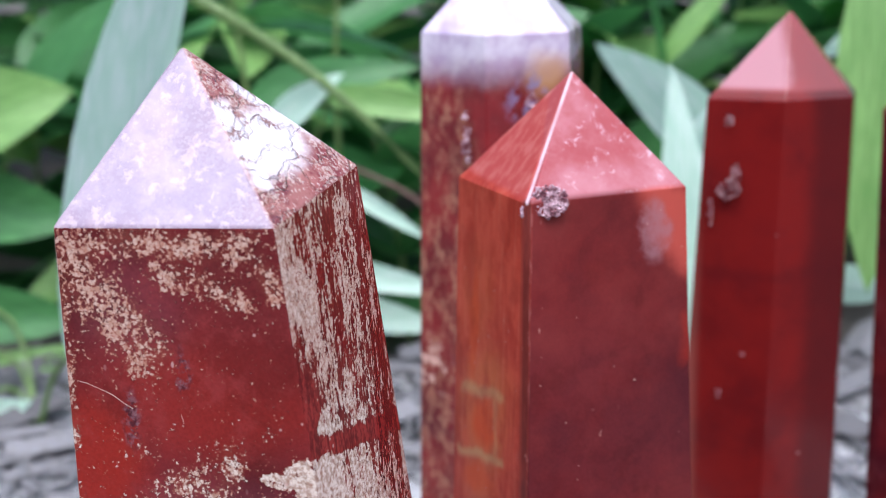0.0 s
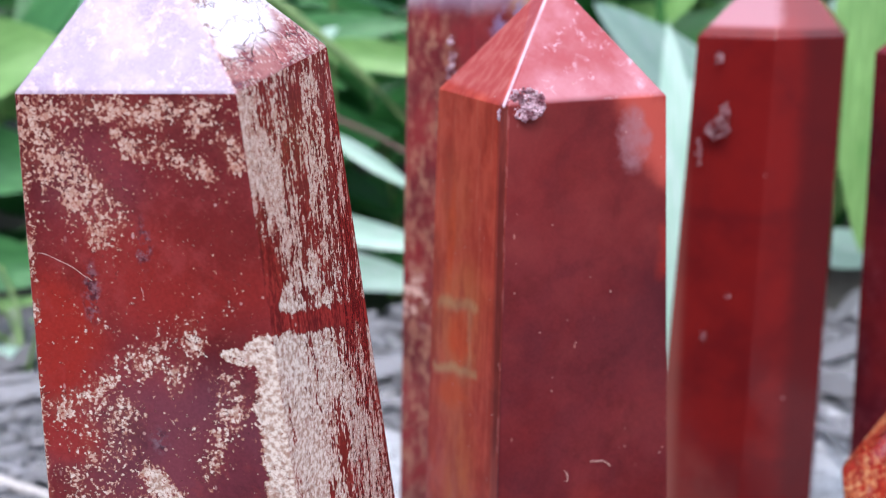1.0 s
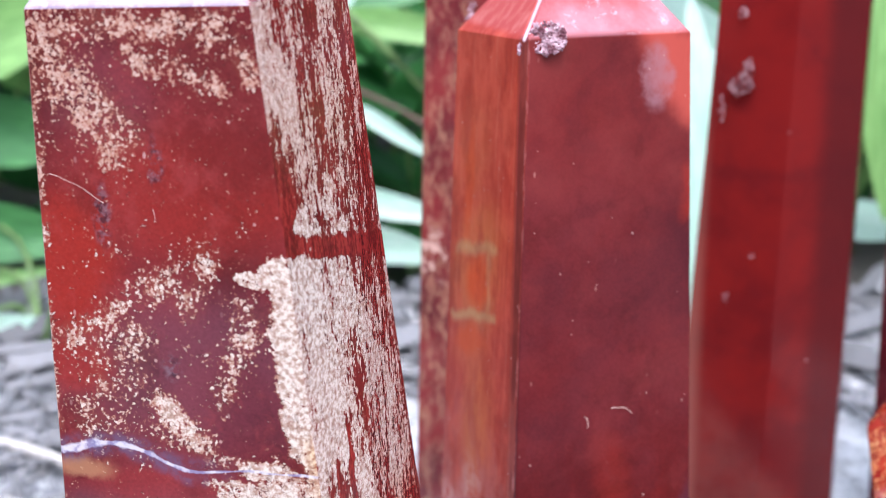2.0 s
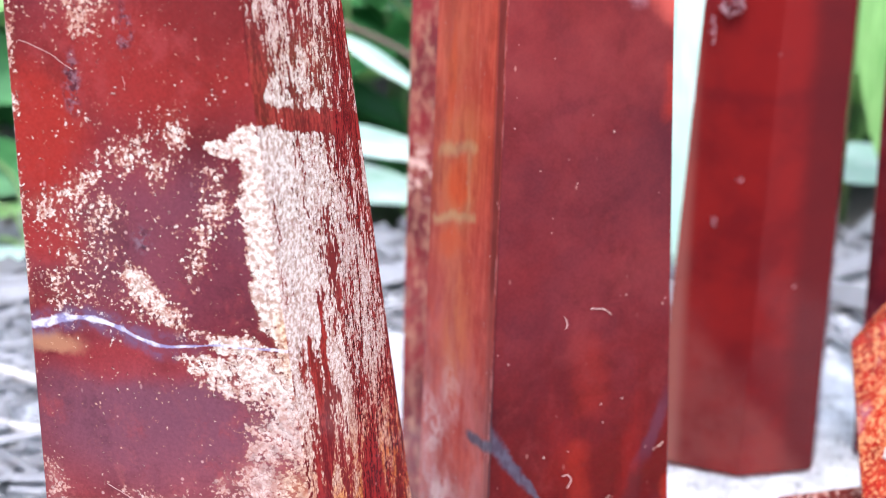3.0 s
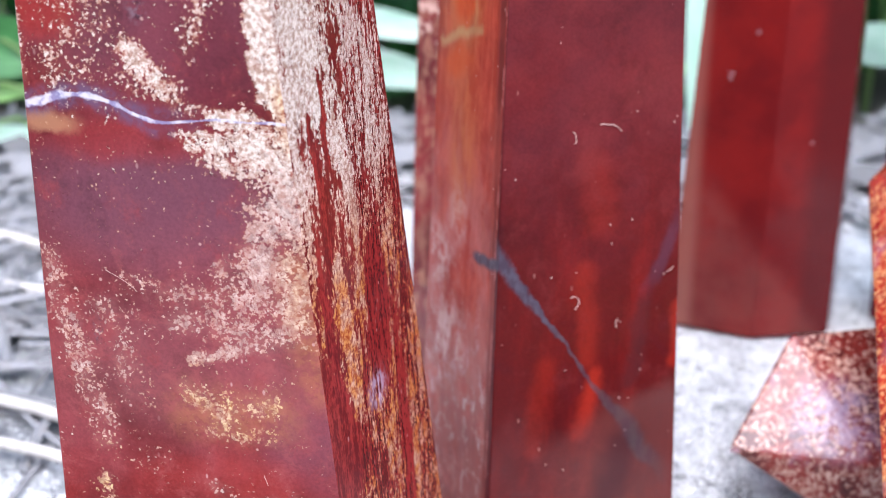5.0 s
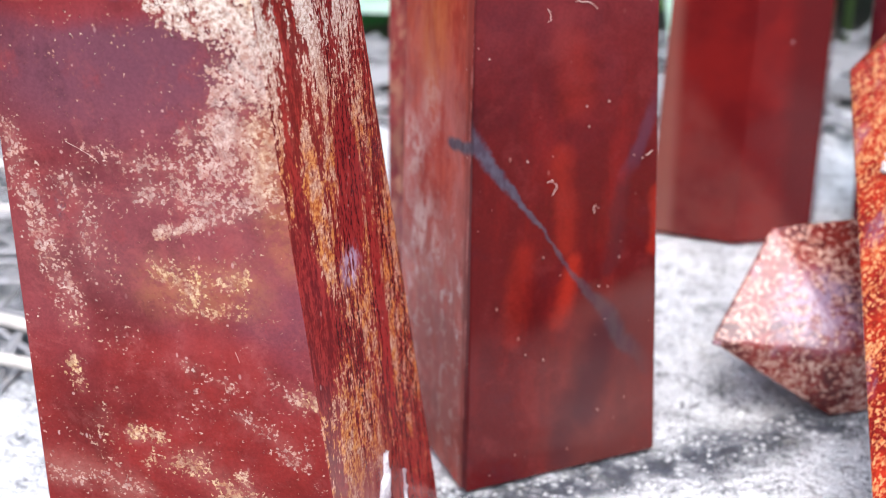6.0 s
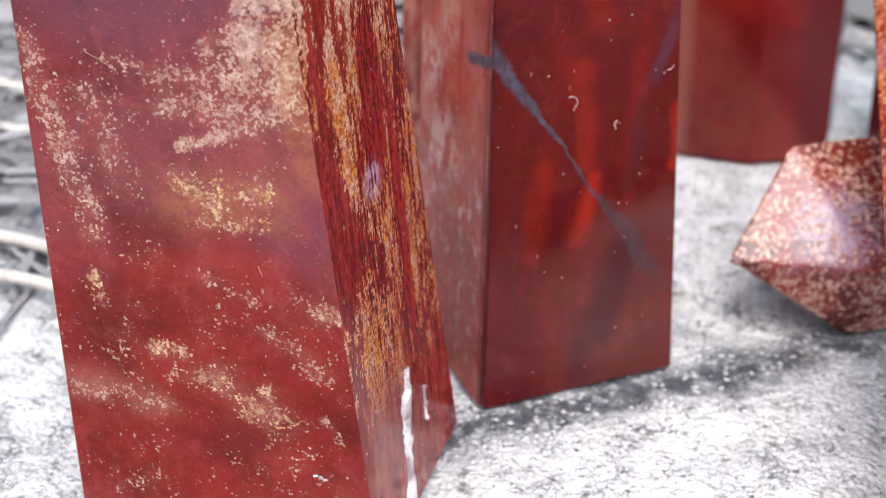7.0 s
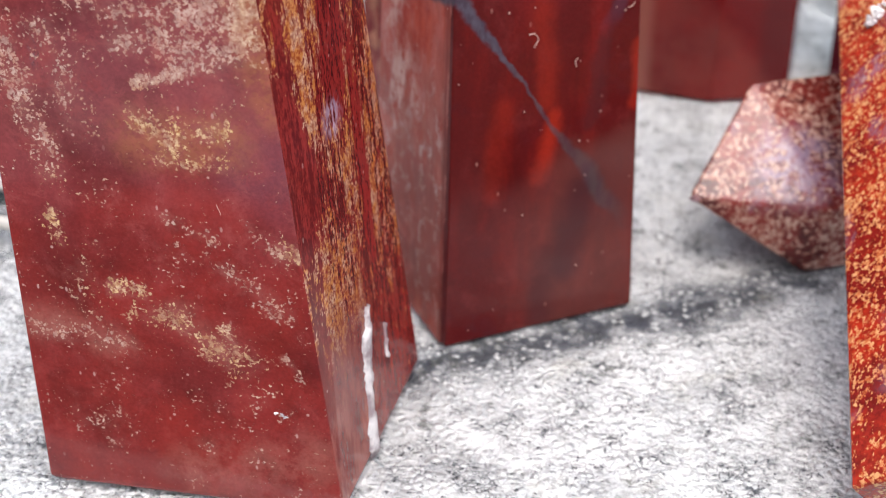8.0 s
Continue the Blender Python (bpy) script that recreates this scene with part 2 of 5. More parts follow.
    lower = stripes(s, fw, "xz", [(-1.9, 6.4, -1.75, 5.3, 0.2, 0.48), (-1.0, 6.0, -0.1, 5.85, 0.2, 0.49), (-0.5, 5.6, 0.6, 5.55, 0.25, 0.52), (-0.4, 5.15, 0.15, 5.35, 0.1, 0.64), (0.3, 5.45, 0.8, 5.7, 0.2, 0.6), (-1.7, 5.2, -1.5, 4.2, 0.24, 0.45), (-1.35, 5.6, -1.1, 4.7, 0.24, 0.44)])
    gilt = stripes(s, fw, "xz", [(-0.5, 4.8, 0.0, 4.55, 0.17, 0.53), (0.0, 4.7, 0.42, 4.68, 0.2, 0.5), (-0.25, 4.42, 0.4, 4.38, 0.14, 0.46), (-1.5, 3.7, -1.48, 3.35, 0.1, 0.56), (-0.95, 2.8, -0.7, 2.78, 0.15, 0.54), (-0.75, 2.55, -0.3, 2.5, 0.26, 0.44), (-0.35, 2.5, 0.0, 2.3, 0.16, 0.5), (0.1, 2.15, 0.4, 2.0, 0.24, 0.5), (0.2, 2.45, 0.35, 2.15, 0.1, 0.5), (0.6, 3.65, 0.95, 3.4, 0.18, 0.46), (0.3, 3.1, 0.85, 2.7, 0.25, 0.44), (-0.3, 3.75, 0.2, 3.5, 0.13, 0.48)])
    gilt = s.num("MAXIMUM", gilt, stripes(s, fw, "xz", [(1.04, 3.5, 1.08, 3.35, 0.07, 0.66), (0.85, 2.1, 1.0, 1.9, 0.08, 0.48), (-1.9, 2.2, -0.9, 2.1, 0.2, 0.44)]))
    front = s.most(solid, crowd, upper, middle, lower, gilt)
    clear = ovals(s, fw, "xz", [(-1.0, 6.85, 1.1, 0.7, 1.0), (0.1, 8.35, 0.27, 0.42, 0.95), (-0.1, 10.75, 0.6, 0.55, 0.95), (0.25, 10.35, 0.35, 0.3, 0.95), (0.75, 4.3, 0.22, 0.6, 0.9), (-1.0, 10.3, 0.9, 0.26, 0.85), (-1.7, 9.6, 0.3, 0.4, 0.7)], 0.25)
    front = s.num("MAXIMUM", front, s.step(s.noise(1.3, 4, 0.6), 0.42, 0.65, 0.04, 0.29))
    front = s.num("MULTIPLY", front, s.num("SUBTRACT", 1.0, scaled(s, clear, 0.8)))
    front = s.num("MULTIPLY", front, s.step(s.noise(2.6, 6, 0.7, s.warped(2.0, 0.5)), 0.34, 0.62, 0.68, 1.16))
    density = s.num("MULTIPLY", front, slit(s, xyz(s, w)[2]))
    grain, seam = fleck_grain(s)
    flecks = parted(s, grain_mask(s, density, grain, 0.66, 0.36, 0.009), seam, density)
    cream, gold = cream_and_gold(s, (0.32, 0.13, 0.045), (0.66, 0.47, 0.23))
    warm = stripes(s, fw, "xz", [(0.8, 6.3, 0.97, 5.2, 0.24, 0.6), (-0.55, 4.65, 0.45, 4.6, 0.4, 1.0), (-1.5, 3.8, -1.48, 3.3, 0.3, 1.0), (-1.0, 2.8, 0.35, 2.0, 0.35, 0.85), (0.72, 8.0, 0.78, 7.6, 0.14, 0.7), (1.04, 3.6, 1.1, 3.3, 0.15, 1.0)], 0.9)
    warm = s.num("MULTIPLY", warm, s.step(s.noise(6.0, 4), 0.35, 0.6, 0.55, 1.0))
    # a warm stain of the finest grains round the flecks
    stain = s.num("MULTIPLY", s.step(density, 0.2, 0.75, 0.0, 0.5), s.step(s.noise(3.0, 5, 0.65), 0.36, 0.6, 0.15, 1.0))
    color = s.mix(stain, body, s.mix(s.step(z, 7.6, 6.8), (0.24, 0.075, 0.045), (0.36, 0.17, 0.145)))
    around = grain_mask(s, density, s.num("ADD", grain, 0.04), 0.67, 0.36, 0.035)
    color = s.mix(s.num("MULTIPLY", around, s.step(z, 5.8, 7.6, 0.3, 0.8)), color, s.mix(s.step(s.noise(9.0, 4, 0.65), 0.42, 0.56), (0.045, 0.009, 0.01), (0.3, 0.12, 0.08)))
    amber = s.num("MULTIPLY", stripes(s, fw, "xz", [(0.75, 6.2, 0.95, 5.0, 0.2, 0.4), (-0.5, 4.6, 0.45, 4.6, 0.25, 0.35), (0.75, 8.0, 0.8, 7.6, 0.1, 0.7)], 0.95), s.step(s.noise(8.0, 5, 0.7), 0.38, 0.58, 0.3, 1.0))
    color = s.mix(amber, color, (0.38, 0.16, 0.055))
    below = s.step(z, 7.6, 6.6)
    cream = s.mix(scaled(s, below, 0.55), cream, (0.58, 0.4, 0.34))
    # duller and rustier near the top
    cream = s.mix(s.step(z, 10.0, 10.7, 0.0, 0.5), cream, (0.44, 0.23, 0.16))
    rusty = s.num("MULTIPLY", s.step(density, 0.75, 0.45), s.step(s.noise(14.0, 4, 0.6), 0.42, 0.62, 0.1, 0.65))
    cream = s.mix(rusty, cream, (0.36, 0.14, 0.09))
    shown = s.num("SUBTRACT", 0.96, s.num("MULTIPLY", below, s.step(s.noise(7.0, 3, 0.6), 0.4, 0.62, 0.6, 0.05)))
    color = s.mix(s.num("MULTIPLY", flecks, shown), color, s.mix(warm, cream, gold))
    lace = s.num("MULTIPLY", s.step(s.noise(3.2, 8, 0.75, s.warped(1.5, 0.5)), 0.5, 0.68, 0.0, 0.4), s.num("MULTIPLY", s.step(z, 8.0, 5.0, 0.15, 1.0), s.step(z, 2.6, 4.2, 0.4, 1.0)))
    color = s.mix(lace, color, (0.32, 0.08, 0.074))
    # the pale vein that crosses it
    run = s.num("ADD", s.step(x, -2.0, -1.45, 7.78, 7.9), s.num("ADD", s.step(x, -1.4, -0.5, 0.0, -0.23), s.step(x, -0.5, 0.0, 0.0, 0.06)))
    off = s.num("ABSOLUTE", s.num("SUBTRACT", xyz(s, s.warped(3.0, 0.07))[2], run))
    thick = s.num("MULTIPLY", s.step(x, -1.3, -0.3, 0.042, 0.012), s.step(s.noise(4.0, 4), 0.3, 0.7, 0.5, 1.4))
    color = s.mix(scaled(s, s.blob(fw, (-1.78, 0, 7.6), (0.33, 1, 0.11), 0.5), 0.6), color, (0.4, 0.2, 0.1))
    halo = s.num("MULTIPLY", s.step(off, 0.2, 0.05), s.step(x, 0.0, -0.6))
    color = s.mix(s.num("MULTIPLY", halo, s.step(s.noise(6.0, 4, 0.6), 0.4, 0.62, 0.15, 0.6)), color, (0.095, 0.08, 0.15))
    vein = s.num("MULTIPLY", s.step(s.num("DIVIDE", off, thick), 1.25, 0.5), s.step(x, 0.95, 0.6))
    color = s.mix(scaled(s, vein, 0.75), color, s.mix(s.step(s.noise(7.0, 4), 0.4, 0.6), (0.24, 0.23, 0.38), (0.68, 0.65, 0.7)))
    spot_at = s.warped(6.0, 0.2)
    spots = s.most(s.blob(spot_at, (-0.76, -1.75, 10.75), (0.07, 1, 0.22), 0.5), s.blob(spot_at, (-1.33, -1.7, 10.24), (0.09, 1, 0.26), 0.5), s.blob(spot_at, (-0.72, -1.7, 8.75), (0.09, 1, 0.12), 0.5), s.blob(spot_at, (-1.45, -1.6, 5.4), (0.05, 1, 0.14), 0.5))
    spots = s.num("MULTIPLY", spots, s.step(s.noise(11.0, 4, 0.7), 0.42, 0.58))
    color = s.mix(scaled(s, spots, 0.75), color, s.mix(s.step(s.noise(16.0, 2), 0.4, 0.6), (0.02, 0.012, 0.02), (0.16, 0.1, 0.12)))
    return polished(s, pale_ticks(s, color), flecks, grain, 0.36)


def flecked_side():
    s = Paint("flecked_stone_side", 0.1)
    x, y, z = xyz(s)
    w = s.warped(1.0, 0.3)
    w = s.warped(5.0, 0.16, w)
    sw = s.vec("MULTIPLY", w, (0.0, 1.0, 1.0))
    # long upright streaks, red lenses between them
    flank = stripes(s, sw, "yz", [(-1.95, 12.3, -1.65, 11.3, 0.4, 0.66), (-1.6, 11.6, -1.2, 10.35, 0.42, 0.66), (-0.6, 12.0, -0.5, 10.2, 0.5, 0.51), (-1.6, 9.9, -1.5, 7.9, 0.5, 0.84), (-0.85, 9.9, -0.75, 8.2, 0.3, 0.6), (-1.15, 9.8, -1.0, 7.9, 0.2, 0.66), (-1.0, 8.0, -0.9, 6.4, 0.3, 0.58), (-1.8, 7.8, -1.8, 6.2, 0.2, 0.58),
                                  (-1.35, 6.2, -1.2, 4.5, 0.17, 0.63), (-0.95, 4.2, -0.7, 2.2, 0.22, 0.55), (0.45, 5.5, 0.6, 1.8, 0.3, 0.47), (-0.6, 7.0, -0.45, 6.0, 0.14, 0.56), (-0.2, 9.0, 0.0, 6.5, 0.35, 0.5)])
    flank = s.num("MAXIMUM", flank, s.step(z, 1.2, 2.2, 0.25, 0.46))
    lens = ovals(s, sw, "yz", [(-0.42, 5.25, 0.3, 0.85, 1.0), (0.1, 3.6, 0.16, 1.5, 0.9), (-1.68, 4.2, 0.3, 0.85, 1.0), (-1.45, 6.9, 0.07, 0.9, 0.9), (-1.62, 5.6, 0.07, 0.9, 0.9), (-1.9, 10.4, 0.25, 0.35, 1.0), (-1.2, 7.6, 0.05, 0.5, 0.8)], 0.35)
    flank = s.num("MULTIPLY", flank, s.num("SUBTRACT", 1.0, scaled(s, lens, 0.8)))
    flank = s.num("MULTIPLY", flank, slit(s, xyz(s, w)[2]))
    density = s.num("MULTIPLY", flank, s.step(s.noise(1.3, 5, 0.65, s.stretched(1.6, 1.6, 0.7)), 0.34, 0.64, 0.84, 1.15))
    long_grain = s.num("ADD", scaled(s, s.noise(3.2, 3, 0.6, s.stretched(1.0, 1.0, 0.14)), 0.42), scaled(s, s.noise(11.0, 3, 0.6, s.stretched(1.0, 1.0, 0.2)), 0.5))
    long_grain = s.num("SUBTRACT", s.num("ADD", long_grain, scaled(s, s.noise(28.0, 3, 0.6, s.stretched(1.0, 1.0, 0.45)), 0.48)), 0.19)
    grain, seam = fleck_grain(s)
    n = s.num("ADD", scaled(s, long_grain, 0.74), scaled(s, grain, 0.26))
    flecks = parted(s, grain_mask(s, density, n, 0.66, 0.36, 0.009), seam, density)
    cream, gold = cream_and_gold(s, (0.27, 0.055, 0.012), (0.55, 0.22, 0.055))
    aged = s.num("MULTIPLY", s.step(z, 7.4, 5.6), s.step(s.noise(6.0, 4), 0.35, 0.6, 0.55, 1.0))
    rusty = s.num("MULTIPLY", s.step(density, 0.75, 0.45), s.step(s.noise(14.0, 4, 0.6), 0.42, 0.62, 0.05, 0.4))
    cream = s.mix(rusty, cream, (0.36, 0.12, 0.08))
    cream = s.mix(s.step(z, 10.0, 10.6, 0.0, 0.4), cream, (0.47, 0.27, 0.2))
    color = s.mix(s.step(long_grain, 0.4, 0.6), (0.1, 0.007, 0.008), (0.25, 0.023, 0.019))
    stain = s.num("MULTIPLY", s.step(density, 0.2, 0.75, 0.0, 0.35), s.step(s.noise(3.0, 5, 0.65), 0.36, 0.6, 0.15, 1.0))
    color = s.mix(stain, color, (0.22, 0.045, 0.032))
    around = grain_mask(s, density, s.num("ADD", n, 0.04), 0.67, 0.36, 0.035)
    color = s.mix(s.num("MULTIPLY", around, s.step(z, 5.8, 7.6, 0.3, 0.8)), color, s.mix(s.step(s.noise(9.0, 4, 0.65), 0.42, 0.56), (0.06, 0.006, 0.007), (0.2, 0.035, 0.028)))
    color = s.mix(scaled(s, flecks, 0.96), color, s.mix(aged, cream, gold))
    # lilac crystal and a pinkish foot
    veil = s.num("MULTIPLY", s.blob(sw, (0, -0.68, 4.42), (1, 0.22, 0.2), 0.7), s.step(s.noise(9.0, 4, 0.6, s.stretched(1.0, 1.0, 0.6)), 0.42, 0.58))
    color = s.mix(scaled(s, veil, 0.7), color, (0.5, 0.42, 0.55))
    heel = s.num("MULTIPLY", s.step(z, 2.7, 1.5), s.step(y, 0.2, -0.5, 0.25, 0.8))
    color = s.mix(heel, color, s.mix(s.step(s.noise(3.5, 5, 0.65, s.stretched(1.0, 1.0, 0.4)), 0.4, 0.62), (0.15, 0.015, 0.011), (0.27, 0.068, 0.048)))
    return polished(s, pale_ticks(s, color, 0.3), flecks, n, 0.2)


def flecked_tip():
    """Sky reflection painted milky lilac on the front facet, white and broken on its neighbour."""
    s = Paint("flecked_stone_tip", 0.1)
    base = Vector((sum(p[0] for p in FLECKED_FOOT) / 4, sum(p[1] for p in FLECKED_FOOT) / 4, 0))
    top = [(Vector(p) - base) * 10 for p in FLECKED_TOP]
    peak = (Vector(FLECKED_TIP) - base) * 10
    inside = Vector((0, 0, 5))
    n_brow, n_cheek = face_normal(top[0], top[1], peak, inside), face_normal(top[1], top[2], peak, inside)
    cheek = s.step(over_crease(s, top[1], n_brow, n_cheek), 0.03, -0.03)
    density = s.step(s.noise(1.4, 4), 0.35, 0.65, 0.36, 0.58)
    grain, seam = fleck_grain(s)
    flecks = parted(s, grain_mask(s, density, grain, 0.66, 0.36, 0.02), seam, density)
    cream = cream_and_gold(s, (0.32, 0.13, 0.045), (0.66, 0.47, 0.23))[0]
    color = s.mix(s.step(s.noise(1.5, 5), 0.35, 0.65), (0.12, 0.014, 0.016), (0.2, 0.03, 0.03))
    color = s.mix(s.step(s.noise(4.0, 5, 0.65), 0.4, 0.6, 0.1, 0.6), color, (0.42, 0.19, 0.15))
    color = s.mix(scaled(s, flecks, 0.5), color, cream)
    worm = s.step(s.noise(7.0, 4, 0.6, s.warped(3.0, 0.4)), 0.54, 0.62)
    # lilac reflection of the sky, put into the front facet's colour
    lilac_tone = s.mix(s.step(s.noise(2.0, 5, 0.6), 0.4, 0.66), (0.31, 0.255, 0.33), (0.41, 0.345, 0.4))
    lilac_tone = s.mix(scaled(s, worm, 0.5), lilac_tone, (0.58, 0.49, 0.54))
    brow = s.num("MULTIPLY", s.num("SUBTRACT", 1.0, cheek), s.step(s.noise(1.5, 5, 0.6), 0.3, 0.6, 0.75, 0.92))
    color = s.mix(brow, color, lilac_tone)
    at = s.warped(2.2, 0.35)
    # white sky glare painted on the neighbouring facet
    cheek_glare = s.most(s.blob(at, (0.05, -0.95, 12.85), (0.36, 0.7, 0.36), 0.35), band(s, at, (-0.3, -0.6, 13.25), (0.45, -0.1, 12.8), 0.17, 0.4), band(s, at, (-0.35, -1.1, 13.2), (0.08, -1.5, 12.6), 0.14, 0.5))
    cheek_glare = s.num("MULTIPLY", cheek_glare, cheek)
    rift = s.num("ADD", s.cells(1.6, s.vec("MULTIPLY", s.warped(2.5, 0.6), (1.0, 0.7, 2.6)), "DISTANCE_TO_EDGE"), s.step(s.noise(2.4, 3), 0.4, 0.6, 0.0, 0.045))
    color = s.mix(scaled(s, cheek_glare, 0.92), color, s.mix(s.step(rift, 0.01, 0.06), (0.22, 0.11, 0.09), (0.72, 0.68, 0.69)))
    s.bsdf.inputs["Specular IOR Level"].default_value = 0.6
    relief = s.num("ADD", scaled(s, s.noise(0.8, 2), 1.5), scaled(s, s.num("MULTIPLY", cheek, s.step(rift, 0.0, 0.12)), 3.0))
    return s.done(color, relief, 0.006, rough=s.step(flecks, 0.0, 1.0, 0.09, 0.2), coat=0.3)


def veined_paint():
    s = Paint("veined_red_stone", 0.14)
    base = Vector((0.075, 0.196, 0))
    foot = [(Vector((*p, 0)) - base) * 10 for p in VEINED_FOOT]
    top = [(Vector(p) - base) * 10 for p in VEINED_TOP]
    inside = Vector((0, 0, 5))
    n_front = face_normal(foot[1], foot[2], top[2], inside)
    n_left = face_normal(foot[4], foot[0], top[0], inside)
    n_cut = face_normal(foot[0], foot[1], top[1], inside)
    left = s.step(over_crease(s, top[1], n_front, n_cut), 0.02, -0.02)
    beyond = s.step(over_crease(s, top[0], n_cut, n_left), 0.02, -0.02)
    cut = s.num("MULTIPLY", left, s.num("SUBTRACT", 1.0, beyond))
    w = s.warped(0.8, 0.5)
    w = s.warped(6.0, 0.1, w)
    x, y, z = xyz(s)
    fw = s.vec("MULTIPLY", w, (1.0, 0.0, 1.0))
    # the broad face: maroon above, streaked with clear red below
    streak = s.noise(1.1, 5, 0.6, s.stretched(1.4, 1.4, 0.3))
    body = s.mix(s.step(s.noise(0.5, 5, 0.55, w), 0.35, 0.65), (0.075, 0.008, 0.0105), (0.135, 0.012, 0.0125))
    dull = s.num("MULTIPLY", s.step(s.num("ADD", z, scaled(s, s.noise(0.5, 4), 3.0)), 6.4, 8.0, 0.0, 0.42), s.step(s.noise(0.7, 5, 0.6, w), 0.36, 0.6, 0.35, 1.0))
    dull = s.num("MULTIPLY", dull, s.step(z, 10.8, 9.3, 0.25, 1.0))
    body = s.mix(dull, body, (0.115, 0.024, 0.029))
    # darker towards the foot, with a ragged upper edge
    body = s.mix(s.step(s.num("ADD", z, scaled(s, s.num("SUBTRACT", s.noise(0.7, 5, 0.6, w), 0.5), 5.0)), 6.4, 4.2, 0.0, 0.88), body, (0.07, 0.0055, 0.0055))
    hot = s.num("MULTIPLY", s.step(streak, 0.48, 0.68, 0.0, 0.75), s.step(z, 6.5, 4.3, 0.12, 1.0))
    body = s.mix(scaled(s, hot, 0.45), body, (0.21, 0.011, 0.008))
    # translucent glow painted as brighter red streaks
    glow = stripes(s, s.vec("MULTIPLY", s.warped(1.5, 0.3), (1.0, 0.0, 1.0)), "xz", [(0.42, 4.7, 0.5, 3.4, 0.13, 0.35), (0.62, 3.2, 0.4, 2.35, 0.1, 0.6), (-0.1, 3.4, -0.2, 2.2, 0.12, 0.25), (1.66, 4.0, 1.7, 3.2, 0.08, 0.5), (1.44, 9.7, 1.46, 9.1, 0.08, 0.5), (0.5, 6.1, 0.6, 5.4, 0.2, 0.25)], 0.85)
    body = s.mix(glow, body, (0.31, 0.022, 0.01))
    cloud = s.noise(0.8, 5, 0.55, s.warped(0.6, 1.2))
    body = s.mix(s.num("MULTIPLY", s.step(cloud, 0.5, 0.72, 0.0, 0.45), s.step(z, 4.5, 6.0, 0.15, 1.0)), body, (0.17, 0.026, 0.025))
    body = s.mix(s.step(cloud, 0.46, 0.3, 0.0, 0.5), body, (0.05, 0.009, 0.014))
    body = mottled(s, body, (0.14, 0.02, 0.02), 0.65, 3.0)
    body = s.mix(s.num("MULTIPLY", s.step(z, 8.4, 10.4), s.step(cloud, 0.38, 0.62, 0.2, 0.6)), body, (0.2, 0.034, 0.03))
    # reflection of the slab painted into the lower corner, with a clean upper edge
    rise = s.num("SUBTRACT", z, s.num("ADD", scaled(s, x, 0.35), scaled(s, s.noise(1.2, 4), 0.8)))
    slab_sheen = s.num("MULTIPLY", s.step(rise, 2.15, 1.75), s.step(x, -0.4, 0.9))
    body = s.mix(scaled(s, slab_sheen, 0.5), body, (0.1, 0.036, 0.03))
    shade = stripes(s, fw, "xz", [(1.0, 2.0, 0.8, 0.9, 0.22, 0.75), (0.6, 1.2, 0.5, 0.2, 0.16, 0.5), (1.25, 4.1, 1.1, 3.0, 0.1, 0.55)], 0.8)
    body = s.mix(shade, body, (0.04, 0.012, 0.014))
    # the same glow painted salmon near the upper right edge
    blush = stripes(s, s.vec("MULTIPLY", s.warped(2.0, 0.3), (1.0, 0.0, 1.0)), "xz", [(1.05, 11.45, 1.45, 10.6, 0.24, 0.95), (1.25, 11.3, 1.35, 11.0, 0.24, 0.95)], 0.78)
    body = s.mix(blush, body, (0.4, 0.07, 0.05))
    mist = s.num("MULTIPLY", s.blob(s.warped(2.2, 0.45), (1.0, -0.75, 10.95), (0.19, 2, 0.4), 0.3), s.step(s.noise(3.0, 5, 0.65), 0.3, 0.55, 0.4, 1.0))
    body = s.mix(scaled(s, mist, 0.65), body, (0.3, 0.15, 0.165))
    # the narrow face: amber rings above, fibrous red and pink below
    fibre = s.noise(2.2, 6, 0.65, s.vec("MULTIPLY", s.warped(1.5, 0.6), (1.0, 1.0, 0.55)))
    flank = s.mix(s.step(fibre, 0.38, 0.62), (0.33, 0.034, 0.02), (0.44, 0.062, 0.034))
    lean = s.nt.nodes.new("ShaderNodeCombineXYZ")
    ly, lz = xyz(s, s.warped(1.6, 0.3))[1:]
    s.put(lean.inputs[1], ly)
    s.put(lean.inputs[2], s.num("ADD", lz, scaled(s, ly, 0.26)))
    lw = lean.outputs[0]
    amber = ovals(s, lw, "yz", [(-0.3, 8.2, 0.8, 0.85, 0.9), (0.0, 9.6, 0.6, 0.9, 0.25), (-0.2, 7.2, 0.6, 0.4, 0.4)], 0.6)
    flank = s.mix(s.num("MULTIPLY", amber, s.step(s.noise(1.5, 4, 0.6, w), 0.35, 0.62, 0.3, 0.85)), flank, (0.5, 0.14, 0.04))
    core = ovals(s, lw, "yz", [(-0.35, 8.03, 0.38, 0.34, 1.0), (-0.2, 7.2, 0.5, 0.2, 0.7), (0.1, 9.4, 0.16, 0.7, 0.5)], 0.45)
    flank = s.mix(core, flank, (0.52, 0.065, 0.013))
    line = stripes(s, lw, "yz", [(-0.95, 7.56, 0.55, 7.54, 0.06, 0.6), (-0.85, 8.5, 0.4, 8.5, 0.08, 0.55), (-0.7, 8.5, -0.75, 7.6, 0.06, 0.3)], 0.9)
    flank = s.mix(line, flank, (0.46, 0.27, 0.12))
    pink = s.num("MULTIPLY", s.step(z, 6.8, 5.0), s.step(s.noise(1.7, 5, 0.6, s.vec("MULTIPLY", s.warped(1.6, 0.8), (0.9, 0.9, 0.6))), 0.36, 0.6))
    flank = s.mix(scaled(s, pink, 0.6), flank, (0.46, 0.15, 0.125))
